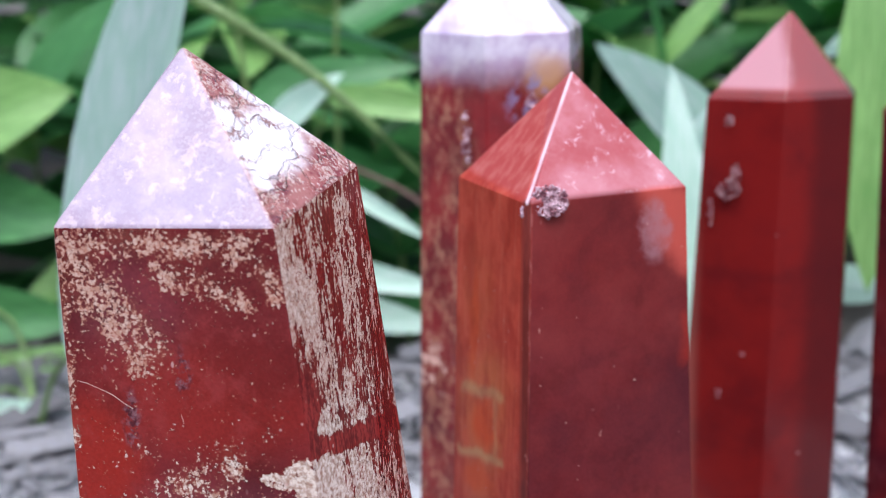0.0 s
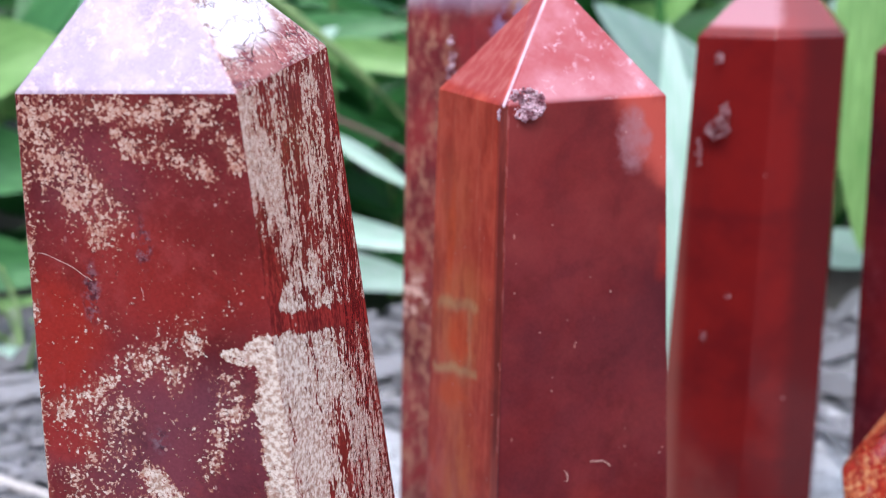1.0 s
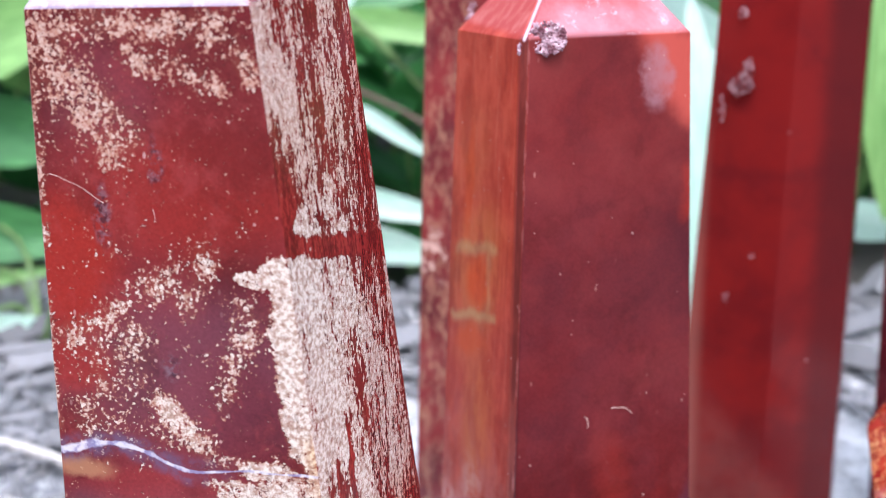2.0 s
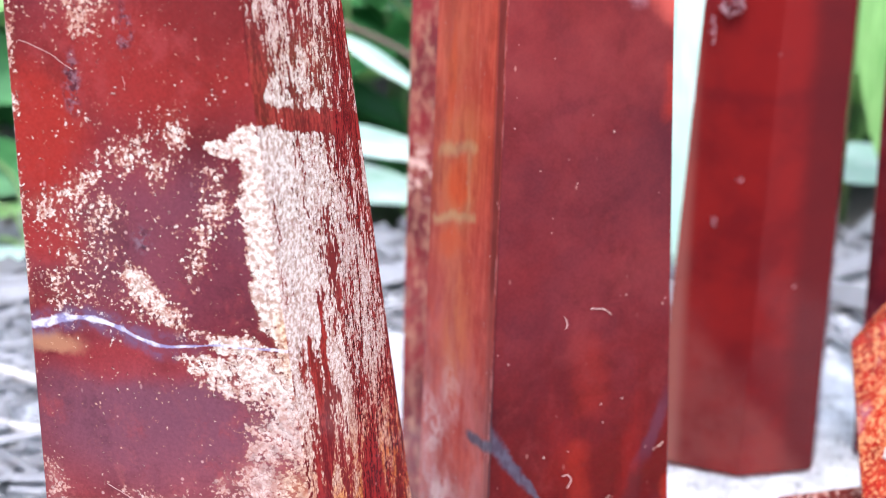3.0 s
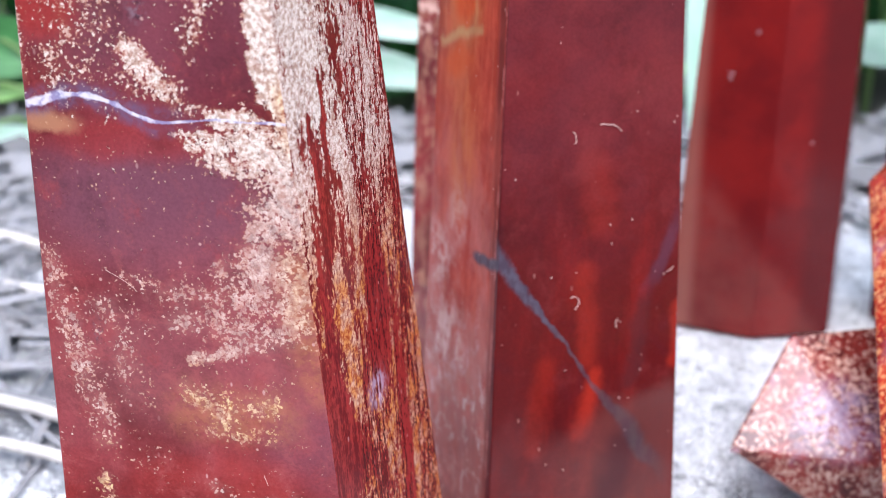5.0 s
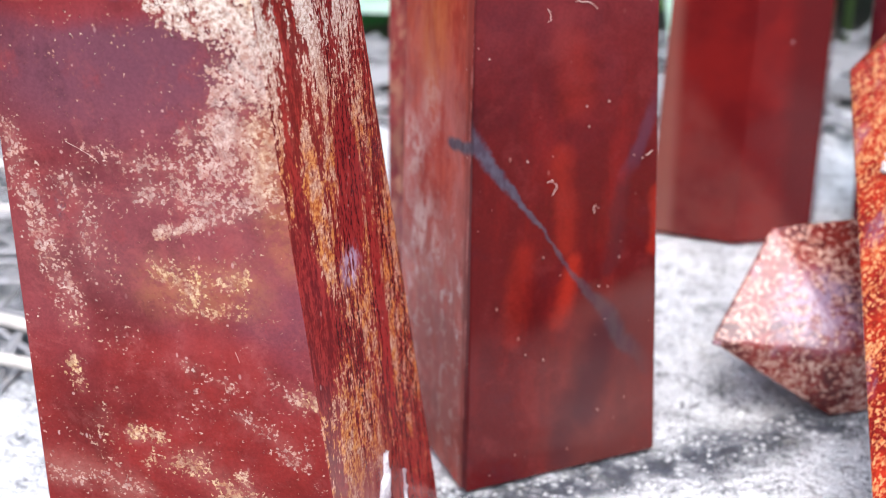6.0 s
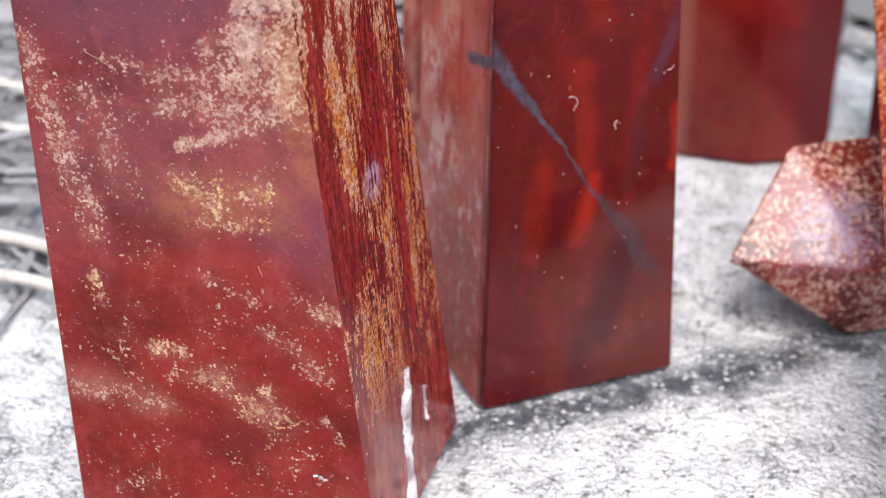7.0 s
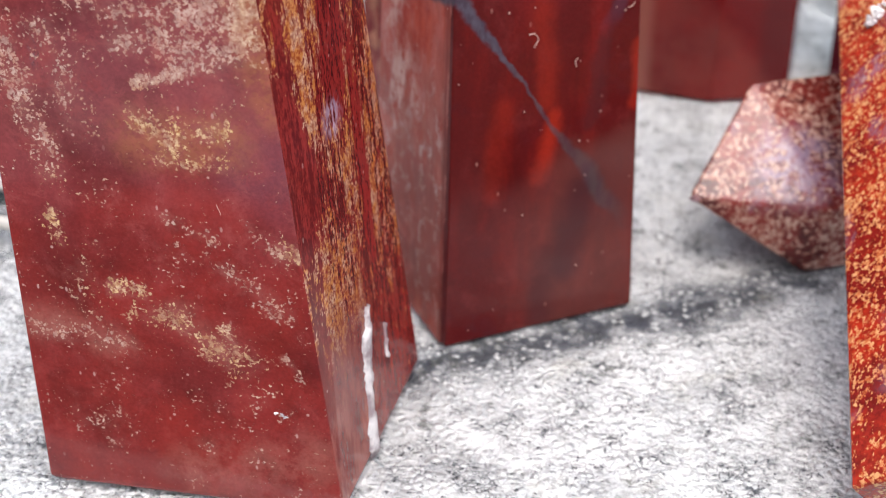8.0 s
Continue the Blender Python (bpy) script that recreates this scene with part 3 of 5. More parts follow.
    # whitish mottles low down: the slab's reflection painted in
    lilac = s.num("MULTIPLY", s.step(z, 4.6, 2.6), s.step(s.noise(2.6, 5, 0.62, s.vec("MULTIPLY", s.warped(2.5, 0.5), (0.9, 0.9, 0.6))), 0.44, 0.62))
    flank = s.mix(scaled(s, lilac, 0.4), flank, (0.34, 0.16, 0.135))
    slab_mottle = s.num("MULTIPLY", s.step(z, 4.8, 2.4), s.step(s.noise(3.4, 6, 0.7, s.vec("MULTIPLY", s.warped(3.0, 0.5), (1.2, 1.2, 0.8))), 0.52, 0.64))
    flank = s.mix(s.num("MULTIPLY", s.step(z, 4.6, 2.0), s.step(s.noise(1.3, 5, 0.65, w), 0.36, 0.6, 0.2, 0.75)), flank, (0.2, 0.03, 0.02))
    flank = s.mix(s.num("MULTIPLY", slab_mottle, s.step(z, 1.0, 3.0, 0.3, 0.65)), flank, (0.56, 0.36, 0.32))
    flank = s.mix(s.step(s.noise(1.0, 6, 0.65, s.vec("MULTIPLY", s.warped(1.0, 0.8), (0.9, 0.9, 0.6))), 0.5, 0.36, 0.0, 0.35), flank, (0.14, 0.014, 0.011))
    glint = s.num("MULTIPLY", ovals(s, lw, "yz", [(-0.3, 3.2, 0.5, 0.5, 0.75), (0.3, 4.4, 0.6, 0.45, 0.65), (-0.5, 5.1, 0.3, 0.4, 0.45)], 0.7), s.step(s.noise(3.0, 6, 0.72), 0.42, 0.58))
    flank = s.mix(glint, flank, (0.6, 0.4, 0.35))
    flank = s.mix(s.num("MULTIPLY", s.blob(lw, (0, -0.55, 6.1), (1, 0.45, 0.9), 0.7), s.step(fibre, 0.4, 0.6, 0.25, 0.75)), flank, (0.46, 0.12, 0.035))
    rib = s.noise(9.0, 4, 0.65, s.stretched(1.0, 1.0, 0.06))
    flank = s.mix(s.num("MULTIPLY", s.step(rib, 0.54, 0.66, 0.0, 0.2), s.step(y, 0.0, -0.9, 0.1, 1.0)), flank, (0.12, 0.014, 0.012))
    flank = s.mix(s.step(rib, 0.46, 0.36, 0.0, 0.14), flank, (0.45, 0.16, 0.1))
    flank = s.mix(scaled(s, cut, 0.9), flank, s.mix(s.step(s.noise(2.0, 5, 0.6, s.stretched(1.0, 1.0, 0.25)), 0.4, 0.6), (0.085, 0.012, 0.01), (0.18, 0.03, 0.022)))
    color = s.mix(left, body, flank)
    chipped = s.num("ABSOLUTE", over_crease(s, top[1], n_front, n_cut))
    chipped = s.num("MULTIPLY", s.step(chipped, 0.03, 0.01), s.step(s.noise(6.0, 5, 0.75, s.stretched(1.0, 1.0, 0.3)), 0.5, 0.6))
    color = s.mix(scaled(s, chipped, 0.35), color, (0.4, 0.15, 0.13))
    # the tip: cloudy pink with painted sky sheen on one facet, salmon with slanting threads on the other
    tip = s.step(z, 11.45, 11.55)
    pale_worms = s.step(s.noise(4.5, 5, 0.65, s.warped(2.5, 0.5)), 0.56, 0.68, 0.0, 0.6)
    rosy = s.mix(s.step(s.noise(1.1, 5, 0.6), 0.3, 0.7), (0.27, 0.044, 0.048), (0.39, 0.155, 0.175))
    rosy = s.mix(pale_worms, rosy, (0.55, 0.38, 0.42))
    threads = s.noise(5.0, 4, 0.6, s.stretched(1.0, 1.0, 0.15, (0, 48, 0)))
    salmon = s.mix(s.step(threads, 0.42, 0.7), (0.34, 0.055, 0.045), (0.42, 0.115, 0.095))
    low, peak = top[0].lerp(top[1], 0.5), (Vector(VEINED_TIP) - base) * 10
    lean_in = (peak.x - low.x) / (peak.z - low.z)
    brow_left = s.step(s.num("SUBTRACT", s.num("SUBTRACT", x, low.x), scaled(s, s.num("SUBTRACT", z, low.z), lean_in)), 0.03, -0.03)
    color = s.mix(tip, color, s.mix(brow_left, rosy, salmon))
    # white sky highlight along the tip's front edge, painted in
    ridge_glint = band(s, s.p, low, peak, 0.024, 0.8)
    color = s.mix(s.num("MULTIPLY", ridge_glint, s.step(s.noise(2.0, 3), 0.3, 0.5, 0.6, 0.95)), color, (0.66, 0.5, 0.52))
    # veins
    run = s.num("ADD", z, scaled(s, s.num("ADD", x, 0.66), 1.52))
    off = s.num("ABSOLUTE", s.num("SUBTRACT", s.num("ADD", run, scaled(s, s.num("SUBTRACT", s.noise(1.6, 4), 0.5), 0.6)), 4.92))
    off = s.num("ADD", off, scaled(s, s.num("SUBTRACT", s.noise(9.0, 4, 0.65), 0.5), 0.12))
    wide = s.step(x, -0.7, 0.2, 0.15, 0.04)
    wide = s.num("ADD", wide, s.step(x, 0.3, 1.2, 0.0, 0.16))
    vein = s.num("MULTIPLY", s.step(s.num("DIVIDE", off, wide), 1.4, 0.4), s.num("MULTIPLY", s.step(x, -0.78, -0.68), s.step(x, 1.8, 1.25)))
    hook = band(s, s.vec("MULTIPLY", s.warped(2.5, 0.1), (1.0, 0.0, 1.0)), (-0.72, 0, 4.93), (-1.02, 0, 4.84), 0.08, 0.5)
    vein = s.num("MAXIMUM", vein, hook)
    tone = s.mix(s.step(s.num("ADD", x, scaled(s, s.noise(5.0, 4, 0.65), 1.2)), 0.0, 1.6), (0.07, 0.066, 0.09), (0.052, 0.045, 0.047))
    tone = s.mix(s.step(s.noise(7.0, 4, 0.65, s.stretched(1, 1, 0.5)), 0.4, 0.62, 0.0, 0.7), tone, (0.035, 0.025, 0.04))
    color = s.mix(s.num("MULTIPLY", vein, s.step(x, -0.4, 1.0, 0.9, 0.6)), color, tone)
    off = s.num("ABSOLUTE", s.num("SUBTRACT", xyz(s, s.warped(2.0, 0.3))[0], s.num("ADD", scaled(s, s.num("SUBTRACT", z, 3.63), 0.36), 1.03)))
    faint = s.num("MULTIPLY", s.step(off, 0.14, 0.04), s.num("MULTIPLY", s.step(z, 4.1, 4.7), s.step(z, 5.6, 5.0)))
    color = s.mix(scaled(s, s.num("MULTIPLY", faint, s.num("SUBTRACT", 1.0, left)), 0.4), color, (0.06, 0.035, 0.06))
    color = s.mix(scaled(s, s.num("MAXIMUM", dots(s, 4.0, 0.07), dots(s, 6.5, 0.08)), 0.7), color, (0.5, 0.3, 0.26))
    ticks = s.num("MULTIPLY", s.step(s.cells(5.0, s.stretched(1.0, 1.0, 0.45)), 0.1, 0.05), s.step(s.noise(0.8, 3), 0.5, 0.6))
    color = s.mix(scaled(s, ticks, 0.45), color, (0.45, 0.22, 0.18))
    relief = s.num("ADD", s.num("ADD", s.noise(0.9, 2), scaled(s, s.num("MULTIPLY", left, rib), 0.5)), scaled(s, dots(s, 4.0, 0.1), 0.8))
    s.put(s.bsdf.inputs["Specular IOR Level"], s.blend(cut, s.step(left, 0.0, 1.0, 0.24, 0.05), s.step(z, 11.0, 11.5, 0.3, 0.6)))
    return s.done(color, relief, 0.005, rough=s.step(left, 0.0, 1.0, 0.12, 0.24), coat=0.0)


def banded_paint():
    s = Paint("banded_stone", 0.12)
    w = s.warped(0.9, 0.6)
    x, y, z = xyz(s, w)
    body = s.mix(s.step(s.noise(0.8, 5), 0.35, 0.65), (0.11, 0.01, 0.014), (0.23, 0.02, 0.021))
    brown = s.num("MULTIPLY", s.step(x, -0.25, -0.75), s.step(s.noise(5.0, 6, 0.7, s.stretched(1, 1, 0.6)), 0.42, 0.68))
    brown = s.num("MULTIPLY", brown, s.step(s.noise(0.7, 3), 0.3, 0.55, 0.2, 1.0))
    body = s.mix(scaled(s, brown, 0.8), body, (0.42, 0.2, 0.12))
    body = mottled(s, body, (0.26, 0.06, 0.05), 0.6, 9.0)
    lilac_tone = s.step(z, 12.0, 12.75)
    body = s.mix(lilac_tone, body, s.mix(s.step(s.noise(1.2, 4), 0.4, 0.6), (0.42, 0.34, 0.46), (0.62, 0.58, 0.64)))
    ochre = s.blob(w, (0.75, -1.1, 12.3), (0.35, 2, 0.35), 0.6)
    body = s.mix(scaled(s, ochre, 0.6), body, (0.5, 0.27, 0.1))
    blue = s.num("MULTIPLY", s.blob(w, (0.45, -1.3, 11.9), (0.3, 2, 0.4), 0.5), s.step(s.noise(5, 4), 0.45, 0.6))
    body = s.mix(scaled(s, blue, 0.8), body, (0.2, 0.17, 0.3))
    rust = s.num("MULTIPLY", s.step(x, 1.1, 1.4), s.step(s.noise(4, 4), 0.4, 0.6))
    body = s.mix(rust, body, (0.2, 0.1, 0.06))
    chips = s.num("MULTIPLY", s.blob(w, (-1.35, -0.6, 6.9), (0.35, 1.5, 0.45), 0.5), s.step(s.noise(3.5, 3), 0.5, 0.6))
    body = s.mix(chips, body, (0.62, 0.38, 0.3))
    return s.done(body, s.noise(1.2, 4), 0.006, coat=0.3)


def blood_paint():
    s = Paint("blood_red_stone", 0.16)
    w = s.warped(0.8, 0.6)
    x, y, z = xyz(s)
    c = s.mix(s.step(s.noise(0.55, 5, 0.6, w), 0.36, 0.62), (0.1, 0.0065, 0.007), (0.15, 0.009, 0.008))
    c = s.mix(s.step(s.noise(1.2, 5, 0.6, w), 0.5, 0.75, 0.0, 0.35), c, (0.09, 0.008, 0.01))
    # right face darkened: its dim side, put into the colour
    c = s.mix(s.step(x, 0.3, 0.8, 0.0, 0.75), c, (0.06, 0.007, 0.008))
    c = s.mix(s.num("MULTIPLY", s.step(s.num("ABSOLUTE", s.num("SUBTRACT", xyz(s, w)[2], 8.0)), 0.2, 0.02), 0.3), c, (0.06, 0.006, 0.008))
    # slab reflection painted as a lighter lower corner
    corner = s.step(s.num("ADD", z, s.num("ADD", scaled(s, x, 1.3), scaled(s, s.noise(1.0, 4), 0.8))), 2.35, 1.6)
    c = s.mix(s.num("MULTIPLY", corner, s.step(s.noise(1.4, 4, 0.6), 0.35, 0.6, 0.15, 0.38)), c, (0.17, 0.042, 0.034))
    # reflected light painted along the left edge
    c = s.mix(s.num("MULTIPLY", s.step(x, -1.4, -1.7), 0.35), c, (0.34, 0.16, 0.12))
    # sky reflection painted on the tip, strongest on its left facet
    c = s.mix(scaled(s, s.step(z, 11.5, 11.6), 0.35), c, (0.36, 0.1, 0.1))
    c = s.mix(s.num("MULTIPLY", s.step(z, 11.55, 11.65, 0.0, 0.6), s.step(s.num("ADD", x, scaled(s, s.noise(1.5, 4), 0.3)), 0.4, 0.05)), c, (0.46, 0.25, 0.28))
    c = s.mix(scaled(s, dots(s, 1.5, 0.08), 0.6), c, (0.35, 0.18, 0.18))
    s.bsdf.inputs["Specular IOR Level"].default_value = 0.2
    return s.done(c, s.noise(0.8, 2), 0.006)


def wine_paint():
    s = Paint("wine_red_stone", 0.1)
    c = s.mix(s.step(s.noise(0.6, 5), 0.35, 0.65), (0.08, 0.01, 0.016), (0.17, 0.016, 0.018))
    c = mottled(s, c, (0.22, 0.05, 0.06), 0.6, 15.0)
    c = s.mix(dots(s, 1.2, 0.12), c, (0.45, 0.25, 0.25))
    return s.done(c, s.noise(0.8, 2), 0.006, coat=0.15)


def grainy_paint(name, deep, hot, dim, bright, scale, crowd, rough, lilac_tone):
    """Stone made of pale grains in a red ground."""
    s = Paint(name, rough)
    v = s.warped(4.0, 0.12)
    seam = s.cells(scale * 0.9, v, "DISTANCE_TO_EDGE")
    grain = s.num("ADD", scaled(s, s.noise(scale * 0.35, 4, 0.65), 0.36), scaled(s, s.noise(scale * 1.5, 3, 0.6, v), 0.6))
    grain = s.num("ADD", grain, s.step(s.cells(scale * 0.9, v), 0.0, 0.8, 0.1, 0.0))
    density = s.step(s.noise(1.0, 4, 0.6), 0.32, 0.66, crowd - 0.12, crowd + 0.1)
    flecks = parted(s, grain_mask(s, density, grain, 0.66, 0.36, 0.02), seam, density)
    body = s.mix(s.step(s.noise(1.4, 5), 0.38, 0.62), deep, hot)
    body = s.mix(s.step(s.noise(scale, 4, 0.6), 0.4, 0.62, 0.0, 0.6), body, scaled_color(s, body, 0.45))
    color = s.mix(scaled(s, flecks, 0.92), body, s.mix(s.step(s.noise(scale * 1.2, 3), 0.36, 0.64), dim, bright))
    # on the lying stone this lilac patch is sky reflection painted in
    haze = s.num("MAXIMUM", s.step(s.noise(0.9, 2, vec=s.vec("ADD", s.p, (3.0, 7.0, 1.0))), 0.58, 0.68, 0.0, 0.3), scaled(s, s.blob(s.warped(2.0, 0.5), *lilac_tone, 0.6), 0.7))
    color = s.mix(s.num("MULTIPLY", haze, s.step(s.noise(6.0, 4, 0.65), 0.4, 0.56, 0.15, 1.0)), color, (0.3, 0.22, 0.31))
    return s.done(color, s.num("ADD", grain, scaled(s, s.noise(6, 4), 0.6)), 0.02, coat=0.05)


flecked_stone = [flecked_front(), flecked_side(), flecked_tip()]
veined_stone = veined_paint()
banded_stone = banded_paint()
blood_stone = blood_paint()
wine_stone = wine_paint()
lying_stone = grainy_paint("grainy_brown_stone", (0.075, 0.014, 0.012), (0.19, 0.024, 0.018), (0.24, 0.085, 0.06), (0.52, 0.33, 0.26), 9.5, 0.48, 0.2, ((-0.45, -0.75, 1.7), (0.6, 0.6, 0.5)))
leaning_stone = grainy_paint("grainy_orange_stone", (0.2, 0.012, 0.009), (0.38, 0.026, 0.01), (0.46, 0.12, 0.035), (0.68, 0.36, 0.15), 12.0, 0.42, 0.14, ((-0.9, 5.0, 3.9), (0.5, 0.25, 0.5)))


def crystal_paint(name, dark, light):
    s = Paint(name, 0.25)
    return s.done(s.mix(s.step(s.noise(9, 4), 0.4, 0.62), dark, light), s.noise(14, 3), 0.02)


def chalk_paint():
    s = Paint("chalky_white", 0.55)
    return s.done(s.mix(s.step(s.noise(4, 5), 0.38, 0.62), (0.26, 0.2, 0.21), (0.7, 0.67, 0.66)), s.noise(9, 4), 0.05)


crystal_mat = crystal_paint("drusy_crystal", (0.15, 0.05, 0.065), (0.55, 0.38, 0.42))
pit_mat = crystal_paint("dull_crystal", (0.1, 0.025, 0.03), (0.34, 0.19, 0.2))
chalk_mat = chalk_paint()
fibre_paint = Paint("pale_fibre", 0.6)
fibre_mat = fibre_paint.done((0.5, 0.32, 0.27))


def slab_paint():
    s = Paint("slab_stone", 0.72)
    x, y, z = xyz(s, s.warped(0.7, 1.6))
    v = s.warped(5.0, 0.14)
    bead = s.cells(8.5, v)
    tint = s.red(s.cells(8.5, v, out="Color"))
    joint = s.cells(8.5, v, "DISTANCE_TO_EDGE")
    grit = s.noise(16.0, 5, 0.7)
    c = s.mix(s.step(s.noise(1.1, 6, 0.65), 0.35, 0.65), (0.63, 0.645, 0.635), (0.89, 0.905, 0.89))
    c = s.mix(s.step(tint, 0.4, 1.0, 0.0, 0.5), c, (0.82, 0.835, 0.825))
    c = s.mix(s.num("MULTIPLY", s.step(grit, 0.5, 0.38, 0.0, 0.65), s.step(s.noise(0.8, 4, 0.6), 0.38, 0.62, 0.25, 1.0)), c, (0.24, 0.25, 0.25))
    # contact shade painted as a dark streak between the stones, and patches of dirt
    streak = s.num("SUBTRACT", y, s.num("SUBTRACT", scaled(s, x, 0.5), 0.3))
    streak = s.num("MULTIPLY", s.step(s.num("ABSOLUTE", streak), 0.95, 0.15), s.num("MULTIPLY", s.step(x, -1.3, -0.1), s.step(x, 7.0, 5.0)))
    soil = s.step(s.noise(0.6, 5, 0.65, s.vec("ADD", s.p, (5.0, 2.0, 0.0))), 0.5, 0.7)
    dirt_and_shade = s.most(streak, scaled(s, soil, 0.45), scaled(s, s.num("MULTIPLY", s.step(x, -5.5, -8.0), s.step(y, 1.5, 4.0)), 0.65))
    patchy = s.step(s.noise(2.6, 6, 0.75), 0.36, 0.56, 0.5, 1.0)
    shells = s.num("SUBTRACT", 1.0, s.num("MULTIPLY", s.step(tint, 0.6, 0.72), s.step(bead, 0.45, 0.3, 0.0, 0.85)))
    c = s.mix(s.num("MULTIPLY", s.num("MULTIPLY", dirt_and_shade, patchy), shells), c, (0.06, 0.066, 0.085))
    # dark crevices between the grains, crowding in places
    crowd = s.num("ADD", s.step(s.noise(1.5, 5, 0.65), 0.42, 0.64, 0.1, 0.9), scaled(s, dirt_and_shade, 0.4))
    crevice = s.num("MULTIPLY", s.step(s.num("ADD", joint, scaled(s, s.num("SUBTRACT", grit, 0.5), 0.3)), 0.13, 0.02), crowd)
    c = s.mix(s.num("MULTIPLY", crevice, s.step(s.noise(4.0, 4, 0.65), 0.36, 0.6, 0.2, 1.0)), c, (0.07, 0.074, 0.08))
    clot = s.num("MULTIPLY", s.step(s.noise(1.7, 5, 0.7, s.vec("ADD", s.p, (1.0, 9.0, 3.0))), 0.54, 0.66), s.step(s.noise(10.0, 4, 0.65), 0.44, 0.56))
    c = s.mix(scaled(s, clot, 0.8), c, (0.12, 0.125, 0.115))
    specks = s.step(s.num("ADD", s.noise(11.0, 3, 0.7), scaled(s, crowd, 0.12)), 0.67, 0.71)
    c = s.mix(scaled(s, specks, 0.85), c, (0.05, 0.055, 0.065))
    c = s.mix(s.step(s.noise(0.9, 4, 0.6), 0.56, 0.72, 0.0, 0.3), c, (0.46, 0.45, 0.36))
    relief = s.num("SUBTRACT", s.num("SUBTRACT", scaled(s, grit, 0.5), scaled(s, s.step(bead, 0.0, 0.7), 0.6)), scaled(s, specks, 0.4))
    return s.done(c, relief, 0.16)


def leaf_paint(name, dark, light, veins=3.0):
    s = Paint(name, 0.38)
    v = s.stretched(veins, 0.2, 1.0)
    c = s.mix(s.noise(0.8, 3), dark, light)
    c = s.mix(s.step(s.noise(3.0, 2, vec=v), 0.45, 0.7, 0.0, 0.4), c, tuple(min(1, x * 1.6) for x in light))
    c = s.mix(s.step(s.noise(1.6, 5), 0.68, 0.76, 0.0, 0.4), c, (0.2, 0.2, 0.1))
    mat = s.done(c, s.noise(3.0, 2, vec=v), 0.012)
    thin = s.nt.nodes.new("ShaderNodeBsdfTranslucent")
    s.nt.links.new(c, thin.inputs[0])
    both = s.nt.nodes.new("ShaderNodeMixShader")
    both.inputs[0].default_value = 0.45
    s.nt.links.new(s.bsdf.outputs[0], both.inputs[1])
    s.nt.links.new(thin.outputs[0], both.inputs[2])
    s.nt.links.new(both.outputs[0], s.nt.nodes["Material Output"].inputs[0])
    return mat


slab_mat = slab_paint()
leaf_mats = [leaf_paint("leaf_pale", (0.44, 0.68, 0.52), (0.62, 0.84, 0.66)),
             leaf_paint("leaf_fresh", (0.17, 0.38, 0.09), (0.32, 0.54, 0.17)),
             leaf_paint("leaf_deep", (0.012, 0.06, 0.015), (0.032, 0.125, 0.032)),
             leaf_paint("leaf_mid", (0.045, 0.165, 0.045), (0.1, 0.29, 0.085))]
stem_mat = leaf_paint("stem_green", (0.14, 0.24, 0.07), (0.24, 0.36, 0.13))
earth = Paint("earth", 0.95)
earth_mat = earth.done(earth.mix(earth.noise(1.2, 6), (0.05, 0.045, 0.04), (0.13, 0.12, 0.1)), earth.noise(3, 6), 0.2)


def straw_paint(name, dark, light):
    s = Paint(name, 0.7)
    info = s.nt.nodes.new("ShaderNodeNewGeometry")
    c = s.mix(info.outputs["Random Per Island"], dark, light)
    c = s.mix(s.step(s.noise(6, 4), 0.5, 0.7, 0.0, 0.5), c, (0.12, 0.1, 0.08))
    return s.done(c, s.noise(12, 3), 0.02)


straw_mat = straw_paint("dry_straw", (0.09, 0.09, 0.09), (0.21, 0.21, 0.215))
twig_mat = straw_paint("bleached_twig", (0.4, 0.37, 0.33), (0.52, 0.5, 0.46))
bark_mat = straw_paint("brown_bark", (0.12, 0.07, 0.05), (0.22, 0.13, 0.1))


# ---- building tools ----
def part(name, bm, material, parent=None, label="", smooth=False):
    me = bpy.data.meshes.new(name)
    bm.normal_update()
    bm.to_mesh(me)
    bm.free()
    for m in material if isinstance(material, list) else [material]:
        me.materials.append(m)
    if smooth:
        me.polygons.foreach_set("use_smooth", [True] * len(me.polygons))
    ob = new(name, me)
    ob.parent = parent
    if label:
        ob["label"] = label
    return ob


def prism(bottom, top, apex, base, bevel, heel=0.0):
    """A cut and polished point: two rings of corners and a tip, in decimetres, moved so that base is its origin."""
    bm = bmesh.new()
    o = Vector(base)
    low = [bm.verts.new((Vector(p) - o) * DM) for p in bottom]
    high = [bm.verts.new((Vector(p) - o) * DM) for p in top]
    tip = bm.verts.new((Vector(apex) - o) * DM)
    n = len(low)
    bm.faces.new(low[::-1])
    for i in range(n):
        j = (i + 1) % n
        bm.faces.new((low[i], low[j], high[j], high[i]))
        bm.faces.new((high[i], high[j], tip))
    bmesh.ops.recalc_face_normals(bm, faces=bm.faces)
    if heel:
        foot_rim = [e for e in bm.edges if e.verts[0] in low and e.verts[1] in low]
        bmesh.ops.bevel(bm, geom=foot_rim, offset=heel * DM, segments=3, profile=0.5, affect="EDGES", clamp_overlap=True)
        sharp = [e for e in bm.edges if len(e.link_faces) == 2 and e.calc_face_angle() > 0.45]
    else:
        sharp = list(bm.edges)
    bmesh.ops.bevel(bm, geom=sharp, offset=bevel * DM, segments=3, profile=0.6, affect="EDGES", clamp_overlap=True)
    return bm


def flat(points, z):
    return [(x, y, z) for x, y in points]


